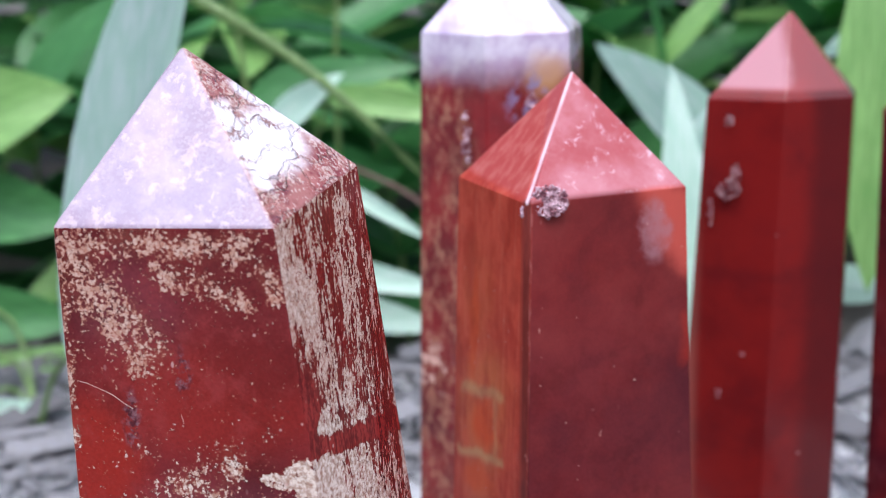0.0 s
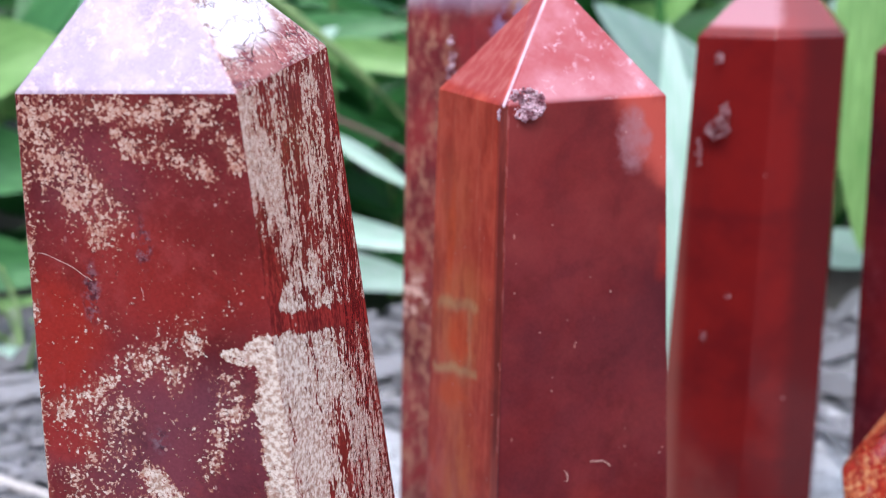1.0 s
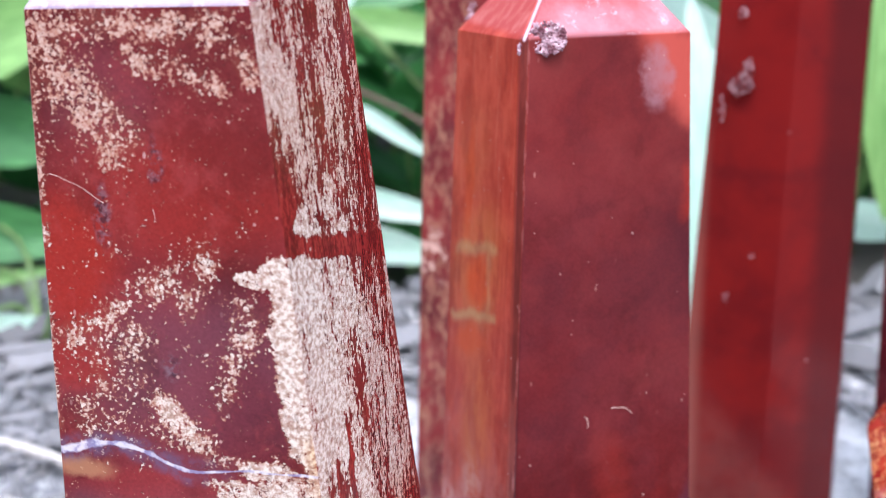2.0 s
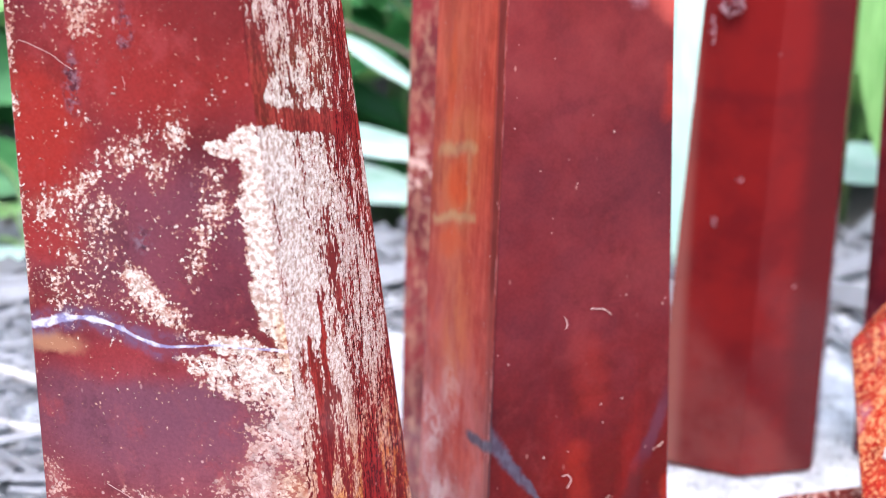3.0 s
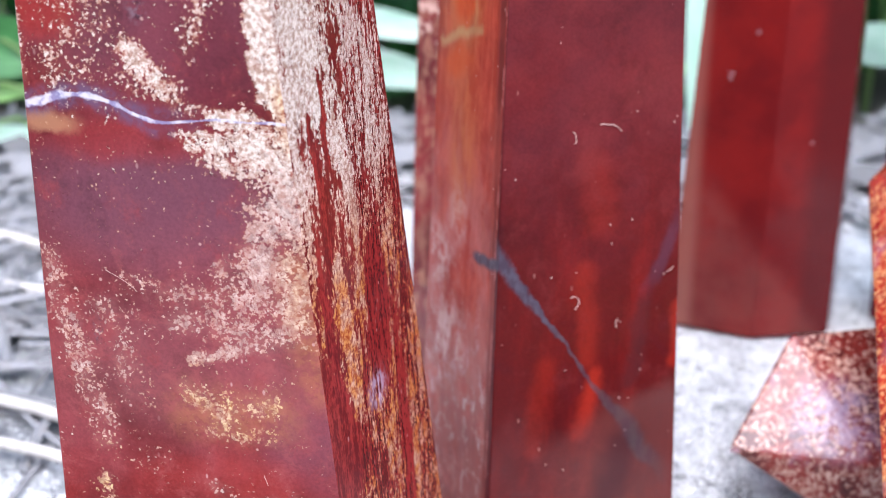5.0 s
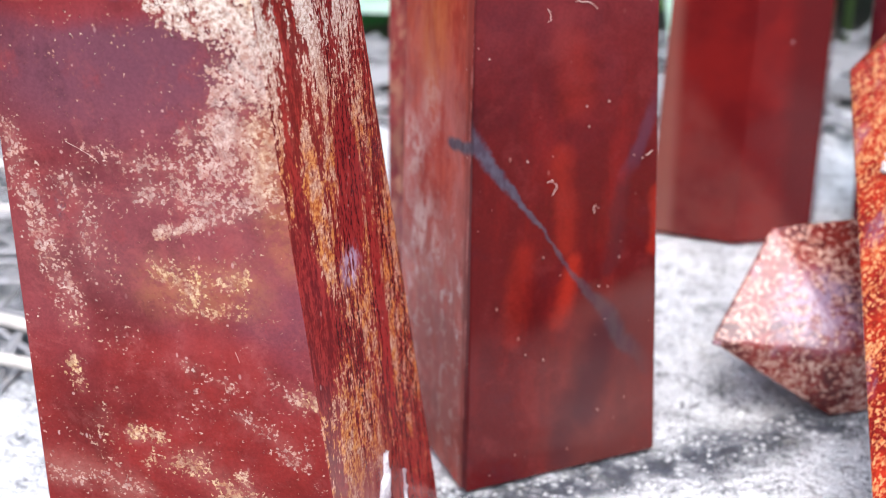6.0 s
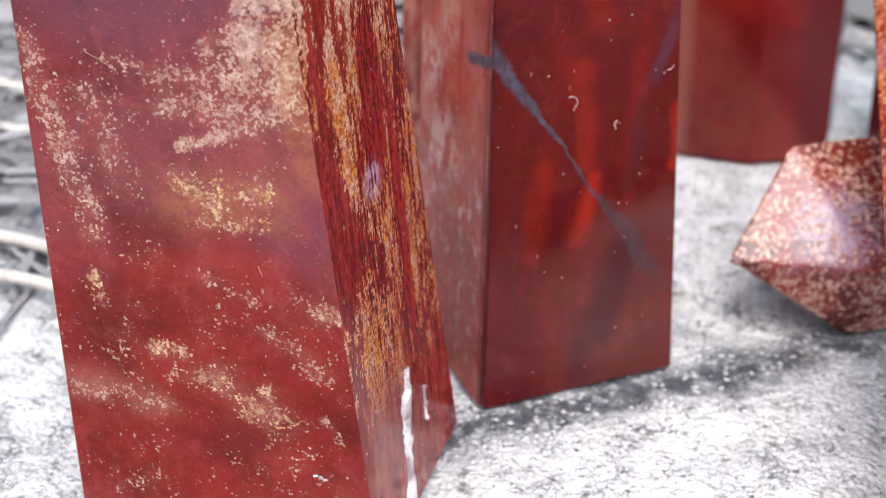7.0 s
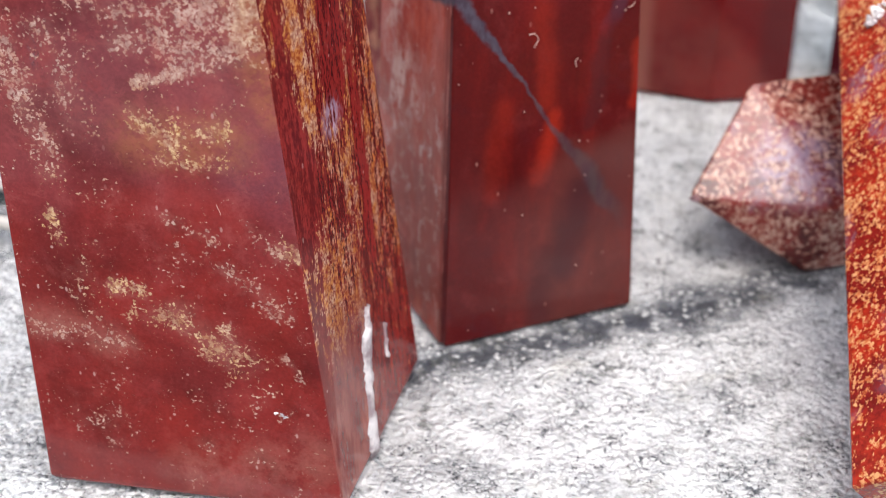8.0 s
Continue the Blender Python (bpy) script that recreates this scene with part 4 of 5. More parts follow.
def stone_point(name, bottom, top, height, apex, material, bevel=0.006, label="", heel=0.012, base=None):
    n = len(bottom)
    base = base or (sum(p[0] for p in bottom) / n, sum(p[1] for p in bottom) / n, 0)
    ob = part(name, prism(flat(bottom, 0), [(p[0], p[1], z) for p, z in zip(top, height)], apex, base, bevel, heel), material)
    ob.location = Vector(base) * DM
    return tagged(ob, label, "stone tower", "polished stone points")


# ---- the setting ----
def sheet(name, x0, x1, y0, y1, z, nx, ny, wave, material, label, category):
    bm = bmesh.new()
    grid = [[bm.verts.new(((x0 + (x1 - x0) * i / nx) * DM, (y0 + (y1 - y0) * j / ny) * DM, 0)) for i in range(nx + 1)] for j in range(ny + 1)]
    for row in grid:
        for v in row:
            v.co.z = z * DM + wave * DM * (noise.noise(v.co * 12) + 0.5 * noise.noise(v.co * 40))
    for j in range(ny):
        for i in range(nx):
            bm.faces.new((grid[j][i], grid[j][i + 1], grid[j + 1][i + 1], grid[j + 1][i]))
    return tagged(part(name, bm, material, smooth=True), label, category, kind="structure")


sheet("ground", -400, 400, -400, 400, -0.3, 80, 80, 0.1, earth_mat, "dark damp earth of a weedy bank", "ground")


def slab():
    """The stone slab: a thick block, its upper face finely uneven where the stones stand."""
    bm = bmesh.new()
    x0, x1, y0, y1 = -1.9, 1.45, -0.44, 2.7

    def steps(lo, a, b, hi, fine, coarse):
        left = [lo + (a - lo) * i / coarse for i in range(coarse)]
        return left + [a + (b - a) * i / fine for i in range(fine)] + [b + (hi - b) * i / coarse for i in range(coarse + 1)]

    xs, ys = steps(x0, -1.2, 1.3, x1, 250, 8), steps(y0, -0.36, 1.6, y1, 205, 10)

    def height(x, y):
        edge = min(x - x0, x1 - x, y - y0, y1 - y)
        v = Vector((x, y, 0))
        return (-0.06 * max(0.0, 1 - edge / 0.05) ** 2 + 0.0028 * noise.noise(v * 42) + 0.0022 * noise.noise(v * 95) + 0.003 * noise.noise(v * 6)) * DM

    grid = [[bm.verts.new((x * DM, y * DM, height(x, y) - 0.0003)) for x in xs] for y in ys]
    for j in range(len(ys) - 1):
        for i in range(len(xs) - 1):
            bm.faces.new((grid[j][i], grid[j][i + 1], grid[j + 1][i + 1], grid[j + 1][i]))
    rim = grid[0] + [r[-1] for r in grid[1:]] + grid[-1][-2::-1] + [r[0] for r in grid[-2:0:-1]]
    low = [bm.verts.new((v.co.x, v.co.y, -0.05)) for v in rim]
    for i in range(len(rim)):
        j = (i + 1) % len(rim)
        bm.faces.new((rim[j], rim[i], low[i], low[j]))
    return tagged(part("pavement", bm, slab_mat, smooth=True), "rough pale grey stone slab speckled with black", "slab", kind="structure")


slab()


# ---- small pieces that belong to the stones ----
def cluster(parent, centre, normal, rx, ry, count, size, seed, material, name, label, up=(0, 0, 1)):
    """A crust of little crystals set into a face; centre in centimetres from the foot of the stone."""
    r = random.Random(seed)
    bm = bmesh.new()
    n = Vector(normal).normalized()
    u = Vector(up).cross(n).normalized()
    v = n.cross(u)
    for _ in range(count):
        a, q = r.uniform(0, math.tau), math.sqrt(r.random())
        at = Vector(centre) + u * rx * q * math.cos(a) + v * ry * q * math.sin(a)
        k = size * r.uniform(0.5, 1.2)
        turn = Euler((r.uniform(0, 6), r.uniform(0, 6), r.uniform(0, 6))).to_matrix()
        pts = [bm.verts.new((at + turn @ (Vector(p) * k * r.uniform(0.75, 1.2))) * 0.01) for p in ((1, 0, 0), (-1, 0, 0), (0, 1, 0), (0, -1, 0), (0, 0, 1.3), (0, 0, -1.3))]
        for i, j in ((0, 2), (2, 1), (1, 3), (3, 0)):
            bm.faces.new((pts[i], pts[j], pts[4]))
            bm.faces.new((pts[j], pts[i], pts[5]))
    return part(name, bm, material, parent, label)


def crust(parent, path, normal, material, name, label, seed):
    """A ragged raised strip of mineral along a path of (place, half width), in centimetres."""
    r = random.Random(seed)
    bm = bmesh.new()
    n = Vector(normal).normalized()
    rows = []
    for (p, w), (q, _) in zip(path, path[1:] + [path[-1]]):
        for k in range(6):
            at = Vector(p).lerp(Vector(q), k / 6)
            side = Vector((0, 0, 1)).cross(n).normalized()
            ww = w * r.uniform(0.78, 1.15)
            mid = side * r.uniform(-0.12, 0.12) * w
            rows.append([bm.verts.new((at + mid + side * s * ww + n * d) * 0.01) for s, d in ((-1, -0.02), (-0.55, 0.012 * r.random() + 0.012), (0, 0.02 + 0.03 * r.random()), (0.55, 0.012 * r.random() + 0.012), (1, -0.02))])
    for a, b in zip(rows, rows[1:]):
        for i in range(4):
            bm.faces.new((a[i], a[i + 1], b[i + 1], b[i]))
    bmesh.ops.recalc_face_normals(bm, faces=bm.faces)
    return part(name, bm, material, parent, label, smooth=True)


def tube(points, radii, sides=6):
    bm = bmesh.new()
    pts = [Vector(p) for p in points]
    rings = []
    for i, p in enumerate(pts):
        d = (pts[min(i + 1, len(pts) - 1)] - pts[max(i - 1, 0)]).normalized()
        u = d.orthogonal().normalized()
        v = d.cross(u)
        rings.append([bm.verts.new(p + (u * math.cos(math.tau * k / sides) + v * math.sin(math.tau * k / sides)) * radii[i]) for k in range(sides)])
    for a, b in zip(rings, rings[1:]):
        for k in range(sides):
            bm.faces.new((a[k], a[(k + 1) % sides], b[(k + 1) % sides], b[k]))
    bm.faces.new(rings[0][::-1])
    bm.faces.new(rings[-1])
    return bm


def bent(a, b, sag, n=8, seed=0, rough=0.0):
    r = random.Random(seed)
    a, b = Vector(a), Vector(b)
    side = Vector((r.uniform(-1, 1), r.uniform(-1, 1), r.uniform(-1, 1))) * rough
    return [a.lerp(b, i / n) + Vector(sag) * math.sin(math.pi * i / n) + side * math.sin(2.3 * math.pi * i / n) for i in range(n + 1)]


def fibre(parent, centre, normal, length, turn, seed, thick=0.00006, curl=1.0):
    """A hair-thin pale fibre on a polished face, in centimetres from the foot of the stone."""
    n = Vector(normal).normalized()
    u = Vector((0, 0, 1)).cross(n).normalized()
    v = n.cross(u)
    r = random.Random(seed)
    pts, at, way = [], Vector(centre) + n * 0.008, turn
    for _ in range(9):
        pts.append(at * 0.01)
        at = at + (u * math.cos(way) + v * math.sin(way)) * length / 8
        way += r.uniform(-1.1, 0.6) * curl
    return part("fibre", tube(pts, [thick] * 9, 5), fibre_mat, parent, "thin pale fibre")


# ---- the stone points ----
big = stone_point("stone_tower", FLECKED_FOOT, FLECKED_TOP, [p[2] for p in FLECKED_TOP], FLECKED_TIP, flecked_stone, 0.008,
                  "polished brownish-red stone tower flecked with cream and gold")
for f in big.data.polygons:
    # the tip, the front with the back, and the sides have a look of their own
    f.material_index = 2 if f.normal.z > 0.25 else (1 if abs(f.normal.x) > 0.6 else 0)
side_normal = (0.98, -0.18, 0.1)
crust(big, [((1.6, -0.36, 1.95), 0.05), ((1.605, -0.44, 1.65), 0.2), ((1.61, -0.52, 1.25), 0.19), ((1.63, -0.58, 0.9), 0.11), ((1.66, -0.61, 0.5), 0.19), ((1.7, -0.64, 0.05), 0.15)],
      side_normal, chalk_mat, "mineral_seam", "chalky white seam", 3)
crust(big, [((1.725, 0.17, 1.4), 0.02), ((1.74, 0.18, 1.15), 0.055), ((1.755, 0.17, 0.9), 0.02)], side_normal, chalk_mat, "mineral_seam", "chalky white seam", 5)
crust(big, [((1.02, -0.4, 7.88), 0.012), ((1.075, -0.1, 7.86), 0.03), ((1.11, 0.1, 7.94), 0.022), ((1.135, 0.22, 7.92), 0.012)],
      side_normal, chalk_mat, "mineral_seam", "thin white thread", 9)
# the first, longest one is a hairline scratch, built as a raised thread
for at, ln, turn, seed in (((-1.82, -1.62, 10.63), 0.6, -0.2, 21), ((-0.21, -1.82, 10.45), 0.09, -1.4, 22), ((-0.8, -1.75, 10.33), 0.1, -1.5, 23), ((-1.3, -1.62, 6.1), 0.4, -0.5, 24), ((0.3, -1.84, 3.95), 0.12, -1.2, 25)):
    fibre(big, at, (-0.12, -0.99, 0.03), ln, turn, seed, 0.000022, 0.25)
cluster(big, (0.86, -1.79, 4.85), (0, -1, 0), 0.07, 0.09, 16, 0.035, 2, crystal_mat, "crystal_pit", "rough purple-brown pit")
cluster(big, (0.8, -1.79, 1.36), (0, -1, 0), 0.08, 0.04, 8, 0.03, 4, chalk_mat, "chip", "small white chip")


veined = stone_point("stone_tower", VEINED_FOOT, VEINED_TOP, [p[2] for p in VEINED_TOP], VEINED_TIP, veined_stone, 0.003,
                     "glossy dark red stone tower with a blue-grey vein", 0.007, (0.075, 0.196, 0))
face = (0.44, -0.9, 0.03)
cluster(veined, (-0.36, -1.35, 11.48), (0.0, -1, 0.2), 0.22, 0.2, 230, 0.032, 7, crystal_mat, "crystal_pocket", "rough pinkish crystal pocket")
cluster(veined, (-0.65, -1.33, 11.36), (-0.4, -1, 0.1), 0.07, 0.09, 24, 0.03, 8, crystal_mat, "crystal_pocket", "rough pinkish crystal pocket")
for at, ln, turn, seed in (((0.52, -1.1, 6.66), 0.34, 0.2, 1), ((0.17, -1.26, 6.6), 0.2, -0.6, 3), ((0.22, -1.32, 4.36), 0.3, 0.3, 4),
                           ((1.5, -0.68, 4.55), 0.12, 0.2, 5), ((0.85, -1.05, 3.85), 0.14, 1.7, 6), ((0.35, -1.25, 2.05), 0.12, 1.0, 7)):
    fibre(veined, at, face, ln, turn, seed, curl=0.6)


def hexagon(cx, cy, rx, ry, turn):
    return [(cx + rx * math.cos(turn + k * math.pi / 3), cy + ry * math.sin(turn + k * math.pi / 3)) for k in range(6)]


banded = stone_point("stone_tower", hexagon(-0.03, 0.80, 0.19, 0.17, 0.35), hexagon(-0.03, 0.80, 0.15, 0.14, 0.35), [1.3] * 6,
                     (-0.03, 0.8, 1.45), banded_stone, 0.016, "red stone tower with a milky white and orange tip")
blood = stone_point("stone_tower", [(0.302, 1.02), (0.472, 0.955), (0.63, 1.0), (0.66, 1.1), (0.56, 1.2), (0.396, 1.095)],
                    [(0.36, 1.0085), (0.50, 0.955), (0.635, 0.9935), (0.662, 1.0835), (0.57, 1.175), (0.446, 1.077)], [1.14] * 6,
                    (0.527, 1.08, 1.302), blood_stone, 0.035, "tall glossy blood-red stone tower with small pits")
cluster(blood, (-1.03, -0.86, 9.65), (-0.3, -1, 0), 0.22, 0.2, 50, 0.045, 11, pit_mat, "crystal_pit", "rough purplish crystal pit")
cluster(blood, (-0.9, -0.9, 9.95), (-0.3, -1, 0), 0.08, 0.22, 24, 0.04, 12, pit_mat, "crystal_pit", "rough purplish crystal pit")
cluster(blood, (-1.35, -0.78, 9.2), (-0.3, -1, 0), 0.05, 0.3, 16, 0.035, 13, pit_mat, "crystal_pit", "rough purplish crystal pit")
cluster(blood, (-1.05, -0.86, 11.0), (-0.3, -1, 0), 0.07, 0.13, 16, 0.04, 14, pit_mat, "crystal_pit", "rough purplish crystal pit")
cluster(blood, (-1.1, -0.88, 5.5), (-0.3, -1, 0), 0.06, 0.18, 14, 0.026, 15, pit_mat, "crystal_pit", "rough purplish crystal pit")
cluster(blood, (-0.68, -0.99, 6.35), (-0.3, -1, 0), 0.05, 0.06, 8, 0.024, 16, pit_mat, "crystal_pit", "rough purplish crystal pit")
wine = stone_point("stone_tower", hexagon(0.93, 1.1, 0.195, 0.18, 0.0), hexagon(0.90, 1.1, 0.18, 0.17, 0.0), [1.1] * 6,
            (0.9, 1.1, 1.25), wine_stone, 0.014, "wine-red stone tower beside the others")
cluster(wine, (-1.62, -0.75, 8.3), (-0.86, -0.5, 0), 0.07, 0.13, 16, 0.04, 17, crystal_mat, "crystal_pit", "rough purplish crystal pit")

cluster(banded, (-1.3, -0.62, 6.85), (-0.6, -1, 0), 0.1, 0.16, 22, 0.045, 31, chalk_mat, "chip", "pinkish white chips")
cluster(banded, (0.55, -1.35, 11.8), (0.1, -1, 0), 0.14, 0.2, 26, 0.04, 32, crystal_mat, "crystal_pit", "bluish crystal pit")
cluster(banded, (-0.62, -1.28, 11.2), (-0.4, -1, 0), 0.07, 0.5, 34, 0.04, 33, crystal_mat, "crystal_pit", "rough purplish crystal pit")
# the lying point, its tip over the slab
near_ring = ((0.555, 0.23, 0.12), (0.44, 0.36, 0.27), (0.45, 0.5, 0.14), (0.53, 0.25, 0.001))
bm = prism([(x + 0.4, y + 0.14, z) for x, y, z in near_ring], near_ring, (0.344, 0.25, 0.124), (0.55, 0.35, 0), 0.007)
lying = part("stone_point", bm, lying_stone)
lying.location = Vector((0.55, 0.35, 0)) * DM
cluster(lying, (-1.96, -0.98, 1.22), (-0.6, -0.8, 0.1), 0.06, 0.05, 10, 0.03, 41, crystal_mat, "chip", "rough broken tip")
tagged(lying, "short speckled red-brown stone point lying on the slab", "stone point", "polished stone points")


def leaning():
    """The point that leans back over the lying one."""
    a, b = Vector((0.463, -0.35, 0.0)), Vector((0.56, 0.50, 0.48))
    d = (b - a).normalized()
    side = (Vector((1, 0, 0)) - d * d.x).normalized()
    up = side.cross(d)
    ring = [side * s + up * u for s, u in ((0, 0), (0.07, 0.1), (0.19, 0.1), (0.26, 0), (0.19, -0.09), (0.07, -0.09))]
    a = a - d * 0.02 + Vector((0, 0, 0.08))
    bm = prism([a + r for r in ring], [b + r * 0.95 for r in ring], b + d * 0.2 + side * 0.13, (0.61, -0.35, 0), 0.008)
    ob = part("stone_point", bm, leaning_stone)
    ob.location = Vector((0.61, -0.35, 0)) * DM
    cluster(ob, (-0.4, 5.8, 4.2), (-0.75, -0.3, 0.6), 0.12, 0.2, 30, 0.045, 42, chalk_mat, "crystal_patch", "lilac-white crystal patch")
    cluster(ob, (-0.78, 3.0, 2.55), (-0.75, -0.3, 0.6), 0.06, 0.12, 14, 0.03, 43, chalk_mat, "crystal_patch", "lilac-white crystal patch")
    return tagged(ob, "orange-red stone point with golden grains, leaning back", "stone point", "polished stone points")


leaning()


# ---- plants ----
def leaf_mesh(length, width, bend, fold, n=12):
    bm = bmesh.new()
    rows = []
    for i in range(n + 1):
        t = i / n
        w = width * 0.5 * (math.sin(math.pi * min(1, t ** 0.7 * 0.97 + 0.03)) ** 0.8)
        a = bend * t
        y = length * (math.sin(a) / bend if abs(bend) > 1e-3 else t)
        z = -length * ((1 - math.cos(a)) / bend if abs(bend) > 1e-3 else 0)
        rows.append([bm.verts.new((s * w, y, z + abs(s) * w * fold + 0.04 * w * math.sin(9 * t + 2 * s))) for s in (-1, -0.5, 0, 0.5, 1)])
    for r, q in zip(rows, rows[1:]):
        for i in range(4):
            bm.faces.new((r[i], r[i + 1], q[i + 1], q[i]))
    bmesh.ops.remove_doubles(bm, verts=bm.verts, dist=1e-6)
    return bm


def blade_pose(a, b, bend, roll):
    y = (b - a).normalized()
    x = y.cross(Vector((0, 0, 1)))
    x = x.normalized() if x.length > 1e-3 else Vector((1, 0, 0))
    m = Matrix((x, y, x.cross(y))).transposed().to_4x4()
    return Matrix.Translation(a) @ m @ pose(0, 0, 0, 0, roll, 0) @ pose(0, 0, 0, math.degrees(bend) / 2, 0, 0)


def blade(base, tip, width, bend, roll, material, parent, label=""):
    """A leaf of a plant from its foot to its tip, in decimetres from the plant's root."""
    a, b = Vector(base) * DM, Vector(tip) * DM
    length = (b - a).length * (bend / 2) / math.sin(bend / 2)
    ob = part("leaf", leaf_mesh(length, width * DM, bend, 0.3), material, parent, label, smooth=True)
    ob.matrix_local = blade_pose(a, b, bend, roll)
    return ob


def plant_with(root, label, leaves, stems=()):
    """A weed: leaves and free stems given by their ends in the plan, all grown from one root."""
    o = Vector(root)
    plant = tagged(new("weed_plant"), label, "weed", "weeds")
    plant.location = o * DM
    for i, (a, b, w, bend, roll, m) in enumerate(leaves):
        a, b = Vector(a), Vector(b)
        blade(a - o, b - o, w, bend, roll, m, plant)
        pts = bent(Vector((0, 0, -0.05)), a - o + (b - a) * 0.04, ((a.x - o.x) * -0.15, 0.1, 0.15), 8)
        part("stem", tube([p * DM for p in pts], [0.0011 - 0.00007 * k for k in range(9)]), stem_mat, plant, smooth=True)
    for i, (a, b, r, m) in enumerate(stems):
        pts = bent(Vector(a) - o, Vector(b) - o, (0.03, 0.05, 0.02), 8, i, 0.02)
        part("stem", tube([p * DM for p in pts], [r * DM * (1 - 0.06 * k) for k in range(9)]), m, plant, smooth=True)
    return plant


pale, fresh, deep, mid = leaf_mats
plant_with((-1.5, 2.1, 0), "weed with broad pale bluish-green leaves", [
    ((-1.1, 1.72, 0.2), (-0.7, 1.62, 1.75), 0.42, 0.35, -6, pale),
    ((-1.95, 2.4, 0.3), (-1.4, 2.4, 0.26), 0.2, 0.3, 75, mid),
    ((-1.85, 2.1, -0.05), (-1.5, 2.1, 0.1), 0.16, 0.4, 75, pale),
    ((-1.95, 2.3, 0.1), (-1.45, 2.4, 0.18), 0.05, 0.2, 60, fresh)])
plant_with((-2.2, 3.1, -0.3), "weed with rounded yellow-green leaves", [
    ((-2.15, 3.0, 0.8), (-1.6, 3.0, 0.93), 0.34, 0.3, 75, fresh),
    ((-2.1, 3.1, 0.5), (-1.6, 3.0, 0.45), 0.26, 0.4, 70, mid),
    ((-1.9, 3.2, 0.75), (-1.35, 3.2, 1.3), 0.3, 0.4, 40, mid)])
plant_with((-0.9, 3.1, -0.3), "grassy weed with thin stems and narrow leaves", [
    ((-0.64, 2.6, 0.95), (-0.1, 2.6, 0.86), 0.1, 0.7, 75, fresh),
    ((-0.82, 2.6, 0.83), (-0.57, 2.6, 1.02), 0.12, 0.3, 60, pale),
    ((-0.55, 2.2, 0.74), (-0.27, 2.2, 0.56), 0.05, 0.3, 70, pale),
    ((-0.95, 2.9, 0.9), (-0.35, 2.9, 1.0), 0.16, 0.5, 60, mid),
    ((-0.75, 2.7, 0.35), (-0.2, 2.5, 0.3), 0.1, 0.5, 60, pale),
    ((-0.8, 2.9, 0.15), (-0.25, 2.7, 0.12), 0.14, 0.5, 60, pale)],
    [((-0.74, 3.0, -0.35), (-0.64, 3.0, 1.5), 0.016, stem_mat), ((-0.98, 3.0, -0.35), (-1.04, 3.0, 1.5), 0.018, stem_mat),
     ((-1.02, 2.5, 1.28), (-0.3, 2.5, 0.68), 0.024, stem_mat), ((-0.75, 2.6, 0.8), (-0.2, 2.6, 0.45), 0.012, bark_mat)])
plant_with((0.75, 3.3, -0.3), "weed with pale narrow leaves", [
    ((0.66, 2.8, 0.65), (0.24, 2.8, 1.08), 0.26, 0.4, 55, pale),
    ((0.5, 3.2, 0.8), (0.4, 3.2, 1.4), 0.1, 0.3, 10, mid),
    ((0.5, 3.2, 0.96), (0.8, 3.2, 1.3), 0.1, 0.3, 50, fresh),
    ((0.35, 2.6, 0.35), (0.62, 2.5, 0.95), 0.17, 0.3, 30, pale),
    ((0.5, 2.1, -0.02), (0.44, 2.35, 1.06), 0.2, 0.25, 0, pale),
    ((0.4, 2.5, 0.15), (0.7, 2.4, 0.75), 0.06, 0.3, 30, fresh)])
plant_with((1.35, 2.6, 0), "weed with a ribbed light green leaf", [
    ((1.5, 2.6, 1.24), (0.92, 2.6, 1.04), 0.22, 0.4, 65, pale),
    ((1.02, 2.2, 1.4), (0.98, 2.1, 0.42), 0.24, 0.2, 0, fresh),
    ((1.15, 2.5, 0.3), (0.8, 2.5, 0.33), 0.15, 0.4, 70, pale),
    ((1.25, 2.9, 0.62), (0.85, 2.9, 0.55), 0.14, 0.4, 70, fresh)])

# the bank of weeds behind: four kinds of leaf, shared by all plants
rng = random.Random(4)
kinds = []
for ln, wd, bend in ((1.0, 0.32, 0.6), (0.8, 0.36, 0.4), (1.3, 0.2, 0.8), (0.6, 0.3, 0.5)):
    for m in (deep, deep, mid, mid, fresh):
        bm = leaf_mesh(ln * DM, wd * DM, bend, 0.3, 8)
        me = bpy.data.meshes.new("leaf")
        bm.to_mesh(me)
        bm.free()
        me.polygons.foreach_set("use_smooth", [True] * len(me.polygons))
        me.materials.append(m)
        kinds.append((me, ln, bend))
spots = [(-4.6 + 0.72 * (k % 13) + rng.uniform(-0.3, 0.3), 3.9 + 1.05 * (k // 13) + rng.uniform(-0.4, 0.4)) for k in range(91)]
for x, y in spots:
    plant = tagged(new("weed_plant"), "leafy green weed growing behind the slab", "weed", "weeds")
    plant.location = (x * DM, y * DM, -0.03)
    # rear rows made taller, unseen at the top, to shade the back
    h = rng.uniform(0.9, 1.6) + 0.45 * (y - 3.9)
    lean = (rng.uniform(-0.25, 0.25), rng.uniform(-0.35, 0.15))
    pts = [Vector((lean[0] * t * t, lean[1] * t * t, h * t)) * DM for t in (0, 0.25, 0.5, 0.75, 1)]
    part("stem", tube(pts, [0.0018, 0.0016, 0.0013, 0.001, 0.0006], 5), stem_mat, plant, smooth=True)
    for s in range(18):
        t = rng.uniform(0.12, 1.0)
        az = rng.uniform(0, math.tau)
        me, ln, bend = rng.choice(kinds)
        a = Vector((lean[0] * t * t, lean[1] * t * t, h * t)) * DM
        b = a + Vector((math.cos(az) * ln, math.sin(az) * ln, rng.uniform(-0.35, 0.55))) * DM
        ob = new("leaf", me)
        ob.parent = plant
        ob.matrix_local = blade_pose(a, b, bend, rng.uniform(-35, 35))


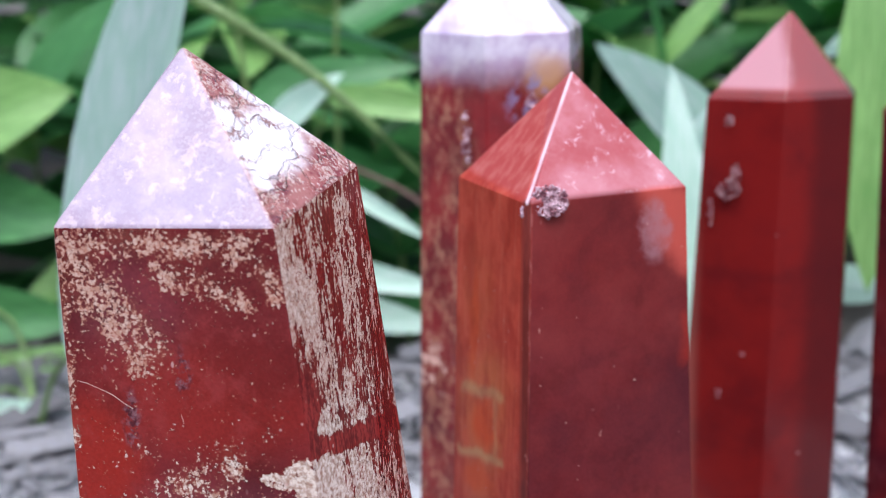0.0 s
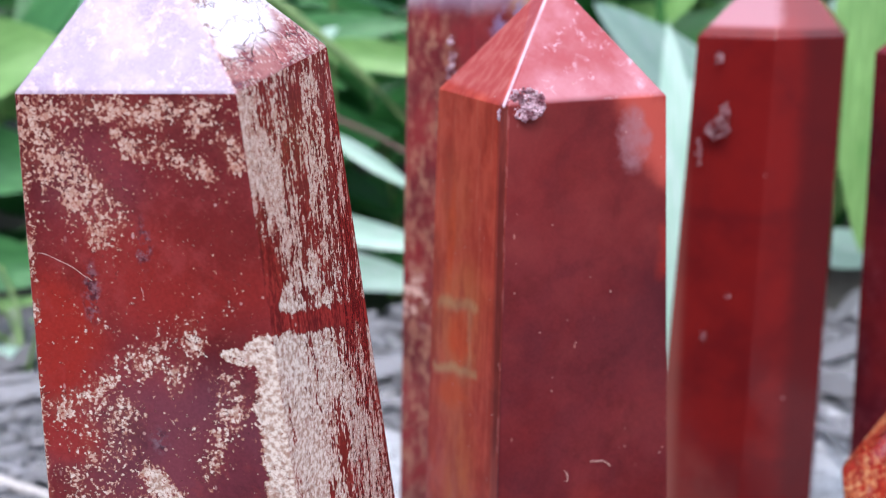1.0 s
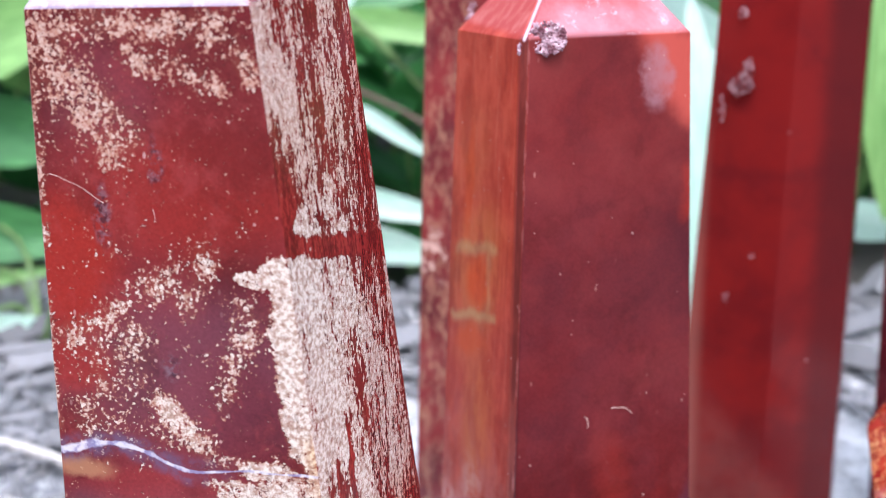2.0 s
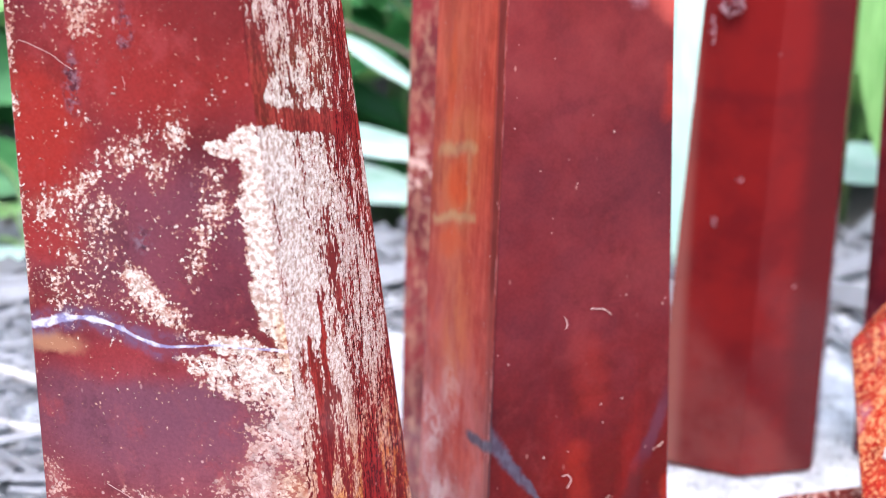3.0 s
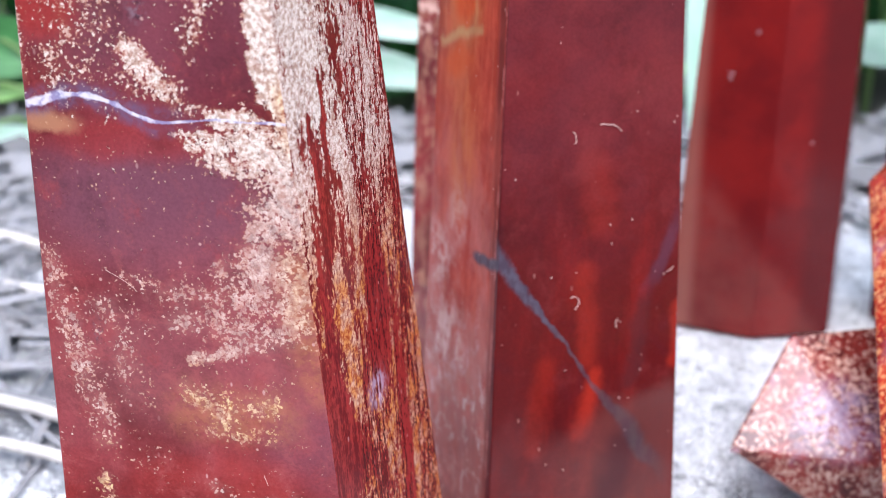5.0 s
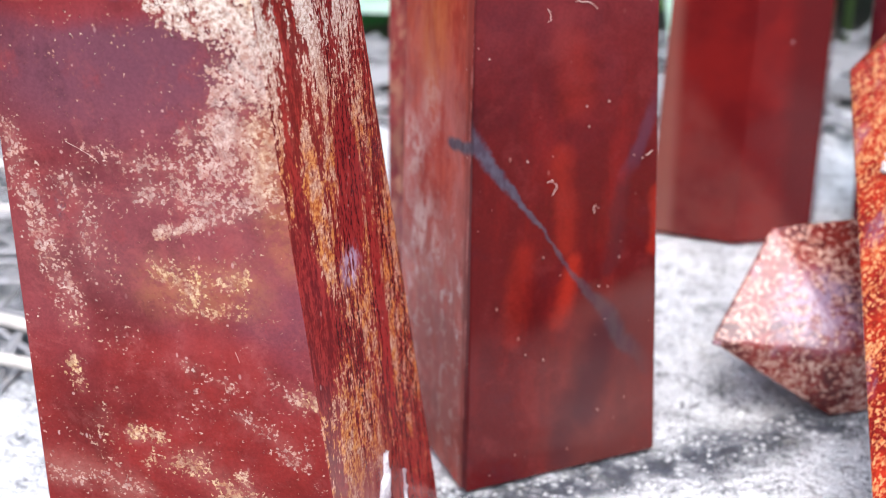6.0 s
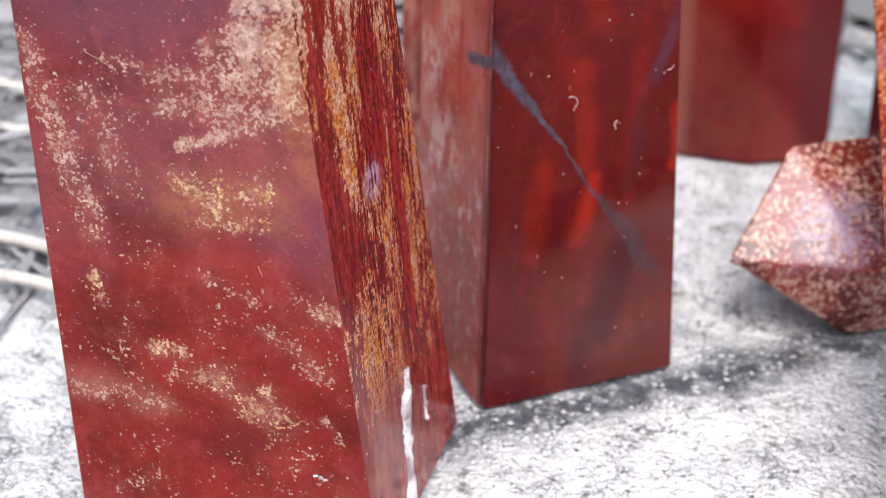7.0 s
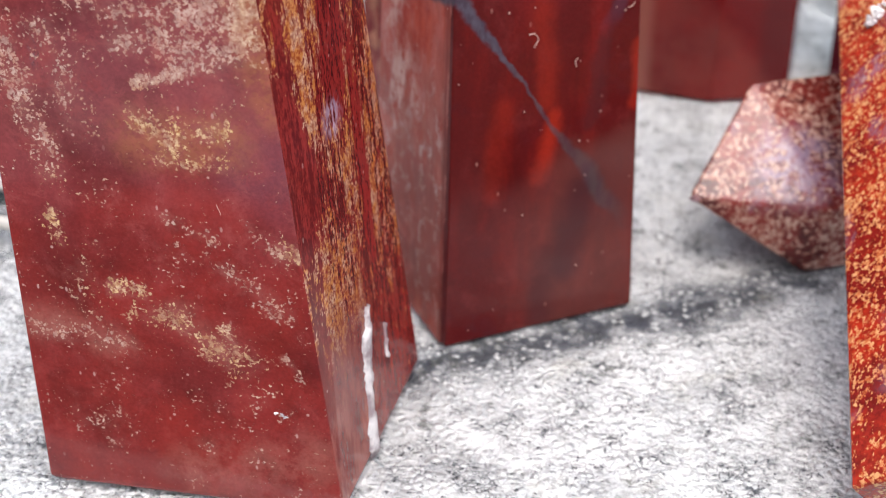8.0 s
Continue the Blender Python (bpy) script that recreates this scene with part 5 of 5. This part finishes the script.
# ---- dry litter on the slab ----
def litter(name, count, box, seed, long, thick, material, label):
    r = random.Random(seed)
    bm = bmesh.new()
    for _ in range(count):
        x, y = r.uniform(box[0], box[1]), r.uniform(box[2], box[3])
        az, ln = r.uniform(0, math.tau), r.uniform(0.3, 1.0) * long
        t = thick * r.uniform(0.4, 1.2)
        d, u = Vector((math.cos(az), math.sin(az), r.uniform(-0.06, 0.12))), Vector((-math.sin(az), math.cos(az), 0))
        c = Vector((x, y, t * 0.4 + r.uniform(0, 0.03)))
        bow = r.uniform(-0.15, 0.15) * ln
        rows = []
        for k in (-0.5, 0.0, 0.5):
            m = c + d * ln * k + u * bow * (0.25 - k * k)
            w = t * (1 - 0.5 * abs(k))
            rows.append([bm.verts.new(q * DM) for q in (m - u * w, m + Vector((0, 0, w * 0.6)), m + u * w, m - Vector((0, 0, w * 0.5)))])
        for a, b in zip(rows, rows[1:]):
            for i in range(4):
                bm.faces.new((a[i], a[(i + 1) % 4], b[(i + 1) % 4], b[i]))
    return tagged(part(name, bm, material), label, "litter", kind="stuff")


litter("dry_straw", 420, (-1.85, -0.72, 0.25, 2.8), 21, 0.5, 0.013, straw_mat, "scattered bleached dry straw and bits")
litter("dry_straw", 260, (-0.7, 1.4, 1.75, 2.8), 22, 0.45, 0.016, straw_mat, "scattered bleached dry straw and bits")
litter("dead_leaves", 90, (-1.8, 1.4, 1.8, 2.8), 23, 0.35, 0.06, straw_mat, "curled grey dead leaf bits")

for a, b, r in (((-1.25, 1.05, 0.03), (-0.85, 0.86, 0.03), 0.012), ((-1.1, 0.53, 0.03), (-0.6, 0.29, 0.03), 0.012), ((-1.0, 0.36, 0.03), (-0.55, 0.16, 0.03), 0.011),
                ((-1.6, 0.5, 0.03), (-1.0, 0.72, 0.03), 0.01), ((-1.8, 1.5, 0.03), (-0.95, 1.15, 0.03), 0.014), ((-1.5, 1.9, 0.03), (-0.8, 2.1, 0.03), 0.012)):
    pts = bent(Vector(a), Vector(b), (0.02, 0.03, 0.0), 8, 3, 0.015)
    tagged(part("twig", tube([p * DM for p in pts], [r * DM] * 9, 7), twig_mat, smooth=True), "bleached dry twig lying on the slab", "twig", "dry twigs")
